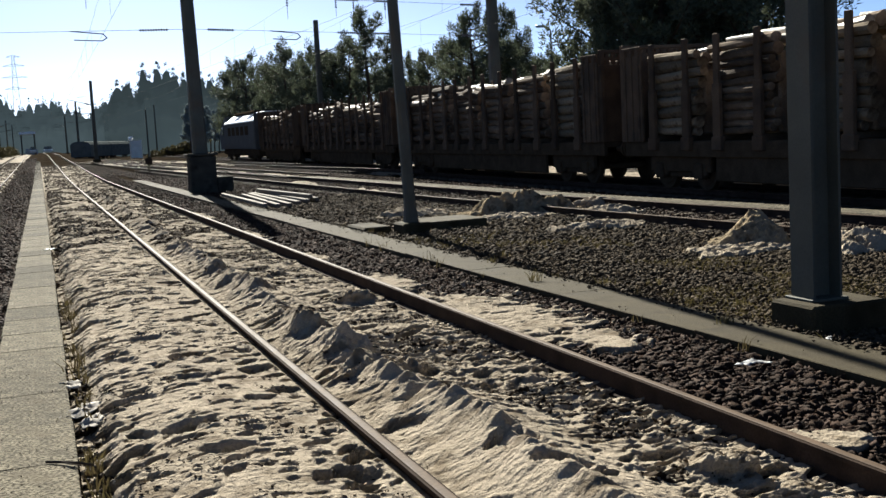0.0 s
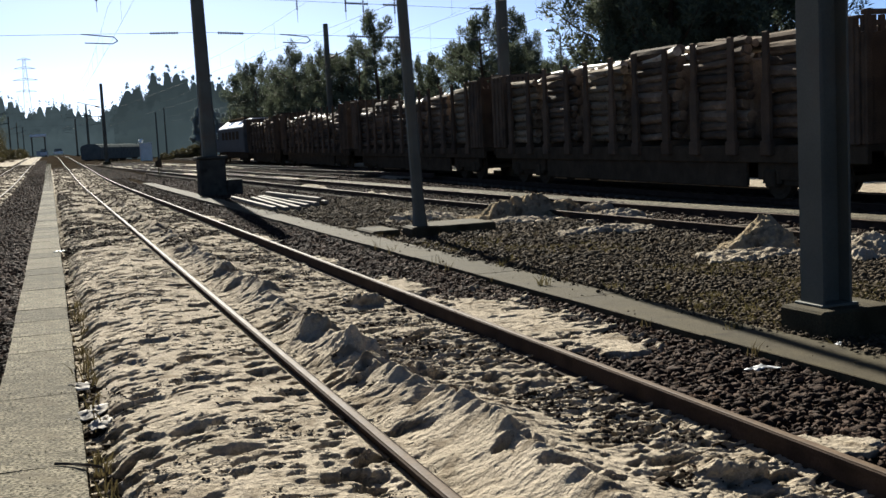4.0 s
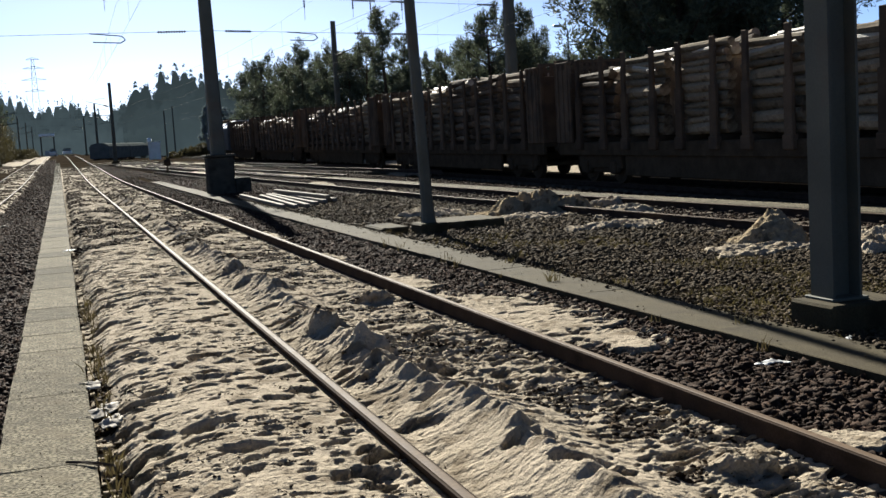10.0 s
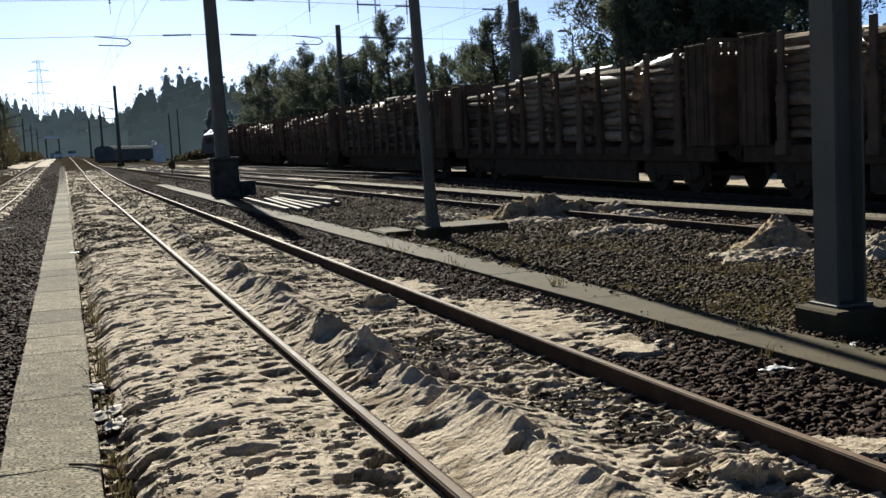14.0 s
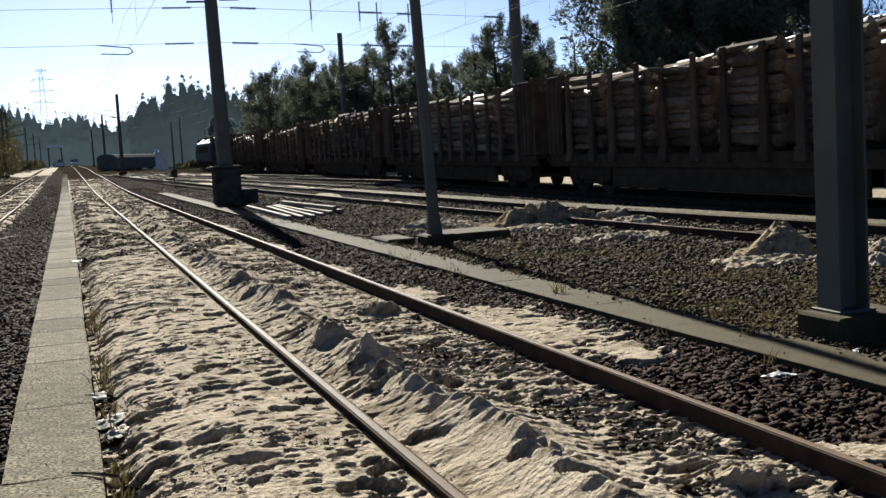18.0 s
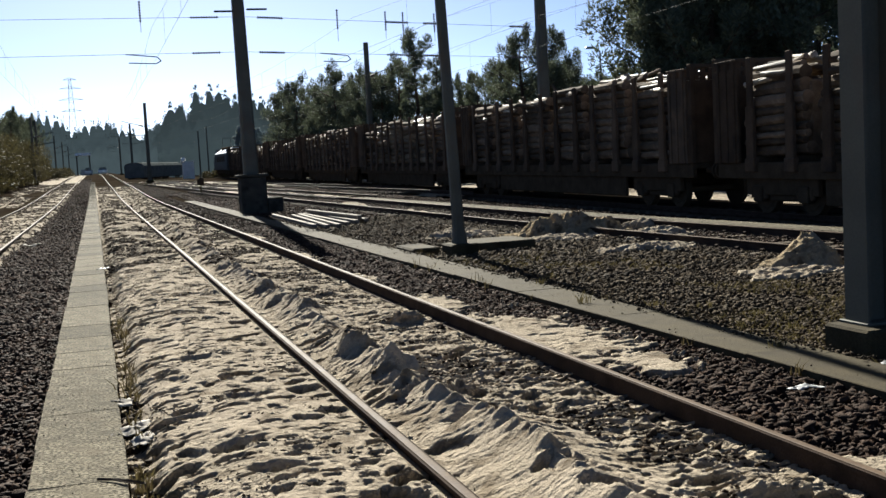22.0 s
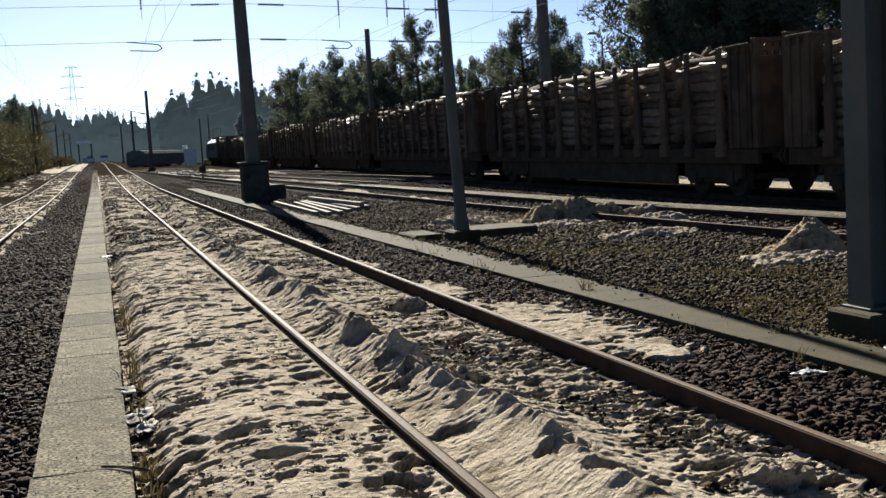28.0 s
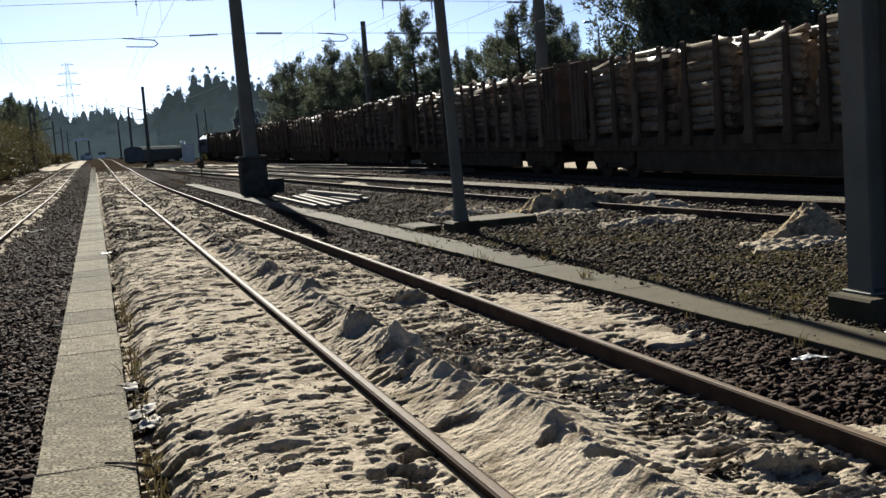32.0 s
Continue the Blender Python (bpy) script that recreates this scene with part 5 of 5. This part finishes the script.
# ---- trees ----
def leaves_at(centres, radii, per, size, rng, up=0.2, long=3.0):
    """Small pointed leaves strewn through clumps; returns verts and triangles."""
    n = len(centres) * per
    c, rad = np.repeat(centres, per, 0), np.repeat(radii, per, 0)
    d = rng.normal(0, 1, (n, 3))
    d /= np.linalg.norm(d, axis=1, keepdims=True)
    p = c + d * rad * (rng.uniform(0, 1, (n, 1)) ** 0.4)
    a = d + rng.normal(0, 0.6, (n, 3)) + np.array([0, 0, up])
    a /= np.linalg.norm(a, axis=1, keepdims=True)
    b = np.cross(a, rng.normal(0, 1, (n, 3)))
    b /= np.linalg.norm(b, axis=1, keepdims=True) + 1e-6
    s = size * rng.uniform(0.6, 1.4, (n, 1))
    v = np.stack([p - b * s / long, p + b * s / long, p + a * s], 1)
    return v.reshape(-1, 3), np.arange(n * 3).reshape(-1, 3)


def tree_meshes(kind, seed):
    """Trunk with limbs, and a crown of leaf clumps at the limb ends; about 10 m tall."""
    r, g = random.Random(seed), np.random.default_rng(seed)
    bm = bmesh.new()
    pts = [Vector((0, 0, -0.3))]
    for k in range(1, 8):
        pts.append(Vector((pts[-1].x + r.uniform(-0.16, 0.16), pts[-1].y + r.uniform(-0.16, 0.16), k * 1.32)))
    for k, (p, q) in enumerate(zip(pts, pts[1:])):
        rod(p, q, 0.2 - 0.024 * k, 0.2 - 0.024 * (k + 1), 7, bm)
    centres, radii = [], []
    low = {"pine": 3.4, "gum": 2.6, "bushy": 0.3, "sparse": 4.0}[kind]
    limbs = {"pine": 24, "gum": 30, "bushy": 34, "sparse": 13}[kind]
    for i in range(limbs):
        z = low + (9.4 - low) * (i + r.random()) / limbs
        f = (z - low) / (9.6 - low)
        base = pts[min(7, int((z + 0.3) / 1.32))].copy()
        base.z = z
        a = i * 2.4 + r.uniform(-0.6, 0.6)
        reach = {"pine": 2.7 * (1 - f) ** 0.6 + 0.5, "gum": 1.9 * (1 - f) ** 0.8 + 0.15, "bushy": 2.6 * (1 - f) ** 0.5 + 0.4, "sparse": 2.0 * (1 - f * 0.6)}[kind] * r.uniform(0.55, 1.1)
        tip = base + Vector((math.cos(a) * reach, math.sin(a) * reach, reach * r.uniform(0.2, 0.8)))
        mid = base.lerp(tip, 0.5) - Vector((0, 0, 0.12))
        rod(base, mid, 0.05, 0.035, 5, bm), rod(mid, tip, 0.035, 0.015, 5, bm)
        for q in (0.42, 0.62, 0.8, 1.0):
            c = base.lerp(tip, q) + Vector((r.uniform(-0.25, 0.25), r.uniform(-0.25, 0.25), r.uniform(-0.1, 0.3)))
            centres.append(c[:])
            s = {"pine": 0.26, "gum": 0.5, "bushy": 0.42, "sparse": 0.25}[kind] * r.uniform(0.7, 1.3)
            radii.append((s, s, s * {"pine": 2.1, "gum": 1.2, "bushy": 1.5, "sparse": 1.9}[kind]))
    centres.append((pts[-1].x, pts[-1].y, 9.4)), radii.append((0.4, 0.4, 0.5))
    trunk = bpy.data.meshes.new("trunk")
    bm.to_mesh(trunk), bm.free()
    trunk.materials.append(TRUNK)
    v, f = leaves_at(np.array(centres), np.array(radii), {"pine": 120, "gum": 70, "bushy": 130, "sparse": 130}[kind], {"pine": 0.2, "gum": 0.3, "bushy": 0.19, "sparse": 0.21}[kind], g, 0.9, {"pine": 7.0, "gum": 3.0, "bushy": 5.0, "sparse": 8.0}[kind])
    return trunk, mesh_of("crown", v, f, GUM_HAZED if kind == "gum" else PINE)


TREES = {k: [tree_meshes(k, 50 + 7 * i + j) for j in range(3)] for i, k in enumerate(("pine", "gum", "bushy", "sparse"))}
LABEL = {"pine": "dark green pine with an uneven open crown", "gum": "tall slender gum tree with a feathery crown", "bushy": "dense dark pine with foliage low down", "sparse": "thin pine with a few open tufts"}


def tree(kind, x, y, h, wide=1.0, k=0):
    x = x - 0.0033 * y
    z = float(ground_z(np.array(float(x)), np.array(float(y))))
    s = h / 10.0
    trunk, crown = TREES[kind][k % 3]
    t = thing("tree", LABEL[kind], "tree", Matrix.LocRotScale((x, y, z), Euler((0, 0, (x * 7.3 + y * 3.1) % 6.28)), (s * wide, s * wide, s)), "trees behind the yard")
    part("trunk", trunk, None, t)
    part("crown", crown, None, t)


tr = random.Random(12)
k = 0
# tall pines close behind the train
for x in np.arange(23.6, 32.0, 2.0):
    tree(tr.choice(("pine", "bushy", "pine", "sparse")), x + tr.uniform(-0.8, 0.8), 41 + (x - 23) * 0.1 + tr.uniform(-1.5, 3), tr.uniform(9.5, 13), tr.uniform(0.95, 1.25), k)
    k += 1
for x in np.arange(29.5, 38, 3.0):
    tree(tr.choice(("pine", "bushy", "bushy")), x + tr.uniform(-1, 1), 50 + tr.uniform(-2, 4), tr.uniform(10, 13.5), 1.2, k)
    k += 1
for x in np.arange(24, 33, 2.2):
    tree("bushy", x, 45 + (x - 22) * 0.4 + tr.uniform(-1, 1), tr.uniform(3.0, 4.2), 1.6, k)
    k += 1
for x, y, h, w in ((23.2, 43.0, 9.2, 0.9), (24.3, 44.5, 10.5, 1.1), (26.4, 43.5, 8.6, 1.0)):
    tree("bushy", x, y, h, w, k)
    k += 1
# the group in the middle, by direction and height over the eye
for d, s, y, kind in ((0.4, 0.113, 62, "pine"), (0.424, 0.112, 64, "pine"), (0.445, 0.082, 66, "pine"), (0.383, 0.085, 66, "bushy"), (0.36, 0.075, 70, "pine"), (0.43, 0.08, 58, "bushy"),
                      (0.293, 0.116, 76, "sparse"), (0.31, 0.09, 78, "sparse"), (0.275, 0.088, 82, "pine"), (0.335, 0.07, 80, "pine"), (0.32, 0.06, 74, "bushy"), (0.25, 0.08, 88, "pine"), (0.262, 0.075, 84, "bushy"),
                      (0.235, 0.078, 92, "pine"), (0.218, 0.082, 98, "pine"), (0.205, 0.065, 102, "bushy"), (0.19, 0.066, 110, "pine"), (0.18, 0.073, 116, "pine"), (0.17, 0.062, 122, "bushy"), (0.3, 0.055, 88, "bushy"),
                      (0.35, 0.055, 74, "bushy"), (0.4, 0.06, 70, "bushy"), (0.47, 0.065, 74, "bushy"), (0.485, 0.07, 70, "pine"), (0.455, 0.06, 78, "bushy"), (0.24, 0.055, 96, "bushy"), (0.21, 0.055, 108, "bushy"), (0.195, 0.05, 118, "bushy"), (0.225, 0.06, 104, "bushy"), (0.28, 0.06, 90, "bushy"), (0.49, 0.05, 54, "bushy"), (0.505, 0.058, 52, "bushy"), (0.475, 0.042, 58, "bushy"), (0.52, 0.06, 50, "bushy")):
    tree(kind, d * y, y, s * y + 1.9, 1.15 if kind == "bushy" else 1.0, k)
    k += 1
# the hazy wood farther along
SKYLINE = ([-0.2, -0.043, -0.028, -0.012, 0.009, 0.024, 0.041, 0.049, 0.056, 0.065, 0.076, 0.087, 0.094, 0.107, 0.12, 0.141, 0.16, 0.25],
           [0.05, 0.051, 0.047, 0.039, 0.044, 0.039, 0.034, 0.034, 0.042, 0.0565, 0.0595, 0.061, 0.076, 0.077, 0.069, 0.064, 0.06, 0.06])
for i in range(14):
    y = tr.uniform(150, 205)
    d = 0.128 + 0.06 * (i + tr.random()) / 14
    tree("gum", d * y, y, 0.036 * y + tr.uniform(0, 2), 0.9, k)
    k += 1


def hazy_mass(label, y, d0, d1, rise, glow, seed, feather=260):
    """A row of the far wood: a plain glowing backdrop with ragged, feathery crowns, the haze put into its emission
    colour.
    """
    m = bpy.data.materials.new("painted_haze")
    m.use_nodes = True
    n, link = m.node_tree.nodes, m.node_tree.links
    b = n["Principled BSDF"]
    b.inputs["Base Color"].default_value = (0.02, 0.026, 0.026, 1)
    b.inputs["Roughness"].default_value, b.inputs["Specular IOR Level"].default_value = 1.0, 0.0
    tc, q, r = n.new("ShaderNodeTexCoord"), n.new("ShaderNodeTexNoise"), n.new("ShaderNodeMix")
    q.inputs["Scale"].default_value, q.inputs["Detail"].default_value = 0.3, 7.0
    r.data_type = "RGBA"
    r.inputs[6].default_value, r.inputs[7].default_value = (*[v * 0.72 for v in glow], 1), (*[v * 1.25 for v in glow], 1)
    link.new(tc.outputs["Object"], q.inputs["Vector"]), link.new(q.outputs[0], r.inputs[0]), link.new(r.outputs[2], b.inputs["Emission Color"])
    # emission carries the haze; the wood itself gives off no light
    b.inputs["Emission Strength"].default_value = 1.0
    g = np.random.default_rng(seed)
    cols = 700
    d = np.linspace(d0, d1, cols)
    top = np.array([0.76 * rise(v) * y for v in d]) + 0.7 * (vnoise(d * y * 1.3, d * 0, seed + 2) - 0.5)
    tufts = []
    for c in np.linspace(d0, d1, int((d1 - d0) * y / 1.1)):
        c, wide, tall = c + g.uniform(-0.8, 0.8) / y, g.uniform(1.1, 2.6) / y, rise(c) * y * g.uniform(0.84, 1.05)
        top = np.maximum(top, tall * 0.93 * np.clip(1 - (np.abs(d - c) / wide) ** 2.4, 0, 1) ** 0.6)
        # clumps of leaves climb each leading shoot
        f = g.uniform(0, 1, 9)
        for v in np.sort(f):
            tufts.append((c * y + g.normal(0, 0.5) * wide * y * (1.05 - v), tall * (0.72 + 0.31 * v), 0.25 + 0.55 * (1 - v) * g.uniform(0.4, 1)))
    x = d * y
    z0 = ground_z(x, np.full(cols, float(y))) - 0.5
    sheet = np.concatenate([np.stack([x, np.full(cols, float(y)), z0], 1), np.stack([x, np.full(cols, float(y)), np.maximum(z0 + 0.6, top + 1.6)], 1)])
    i = np.arange(cols - 1)
    quads = np.stack([i, i + 1, i + cols + 1, i + cols], 1)
    tri = np.concatenate([quads[:, [0, 1, 2]], quads[:, [0, 2, 3]]])
    t = np.repeat(np.array(tufts), feather // 9, 0)
    p = np.stack([t[:, 0] + g.normal(0, 0.55, len(t)) * t[:, 2], np.full(len(t), y - 0.3), t[:, 1] + 1.6 + g.normal(0, 0.6, len(t)) * t[:, 2]], 1)
    a = g.uniform(0, 6.28, len(t))
    size = g.uniform(0.12, 0.38, len(t))
    e = np.stack([np.cos(a), 0 * a, np.sin(a)], 1) * size[:, None]
    s = np.stack([-np.sin(a), 0 * a, np.cos(a)], 1) * size[:, None] * 0.35
    leaf = np.stack([p - s, p + s, p + e], 1).reshape(-1, 3)
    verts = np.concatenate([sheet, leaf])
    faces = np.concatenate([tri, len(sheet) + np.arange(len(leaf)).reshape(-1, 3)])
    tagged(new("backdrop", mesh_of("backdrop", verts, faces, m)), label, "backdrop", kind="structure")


def wood_top(d):
    return float(np.interp(d, *SKYLINE))


hazy_mass("glowing backdrop of wood behind the ladder tracks, haze painted in blue-grey", 272, 0.054, 0.24, wood_top, (0.011, 0.0148, 0.0162), 5)
hazy_mass("paler glowing backdrop of trees before the wood, with painted haze", 236, 0.058, 0.23, lambda d: 0.7 * wood_top(d), (0.0135, 0.0182, 0.02), 7)
hazy_mass("low pale backdrop sheet, painted haze among the nearest trees of the wood", 212, 0.062, 0.22, lambda d: 0.36 * wood_top(d), (0.0155, 0.021, 0.023), 11)
hazy_mass("glowing backdrop of wood at the end of the line, with painted haze", 466, -0.2, 0.11, lambda d: 1.12 * min(0.049, wood_top(d)), (0.016, 0.0215, 0.0238), 9, 180)
hazy_mass("paler backdrop sheet, painted haze along the foot of the far wood", 440, -0.2, 0.11, lambda d: 0.6 * min(0.049, wood_top(d)), (0.019, 0.0255, 0.028), 13, 180)
# left bank
for i in range(26):
    y = 95 + i * 8 + tr.uniform(-3, 3)
    x = -10.5 - tr.uniform(0, 7) - (240 - y) * 0.01
    tree("bushy" if i % 3 else "pine", x, y, tr.uniform(5.5, 9.5) + y * 0.012, 1.0, k)
    k += 1


def bush(label, x, y, h, w, seed, material, size=0.16):
    r, g = random.Random(seed), np.random.default_rng(seed)
    n = 26
    c = np.stack([g.normal(0, w * 0.4, n), g.normal(0, w * 0.4, n), g.uniform(0.15, 0.85, n) * h], 1)
    v, f = leaves_at(c, np.full((n, 3), 0.3 * max(h, w) * 0.6), 90, size, g)
    x = x - 0.0033 * y
    z = float(ground_z(np.array(float(x)), np.array(float(y))))
    t = thing("bush", label, "bush", pose(x, y, z), "scrub on the bank")
    bm = bmesh.new()
    for i in range(9):
        rod((g.normal(0, 0.1), g.normal(0, 0.1), -0.1), c[i], 0.025, 0.01, 5, bm)
    part("stem_clump", bm, TRUNK, t)
    part("leaves", mesh_of("leaves", v, f, material), None, t)


for i in range(44):
    y = 62 + i * 3.6 + tr.uniform(-1, 1)
    bush("yellow-green scrub on the bank", -8.2 - tr.uniform(0, 3.0), y, tr.uniform(3.2, 6.0), tr.uniform(2.0, 3.4), 300 + i, SCRUB)
for i in range(40):
    bush("low dark scrub at the foot of the bank", -7.7 - tr.uniform(0, 0.9), 46 + i * 4.2 + tr.uniform(-1, 1), tr.uniform(0.9, 1.9), tr.uniform(1.6, 2.2), 340 + i, SCRUB)
for i in range(8):
    bush("pale green scrub at the bend of the line", -5.6 + tr.uniform(-0.6, 0.6), 215 + i * 9, 2.2, 1.8, 400 + i, SCRUB)
for i in range(7):
    bush("sunlit grassy mound behind the ladder tracks", 17.5 + i * 0.9, 172 + tr.uniform(-3, 3), 1.0 + i * 0.28, 1.6, 500 + i, SCRUB)


for i in range(30):
    y = 16 + i * 3.6
    bush("low dark scrub behind the train", 27.0 + 0.03 * y + tr.uniform(-0.3, 0.3), y, 1.2, 2.2, 700 + i, PINE)

# ---- what moves: the train draws away, its wheels turn ----
def motions():
    for ob, y0 in TRAIN:
        walk(ob, [(t, on_line(y0 + s)) for t, s in RUN])
    ticks = [i * 0.2 for i in range(161)]
    for ob, y0 in TRAIN:
        for w in [o for o in ob.children_recursive if o.name.startswith("wheelset")]:
            y, r = w.location.y, w.location.z
            walk(w, [(t, pose(0, y, r, -math.degrees(float(np.interp(t, RUN_T, RUN_S)) / r))) for t in ticks])


motions()
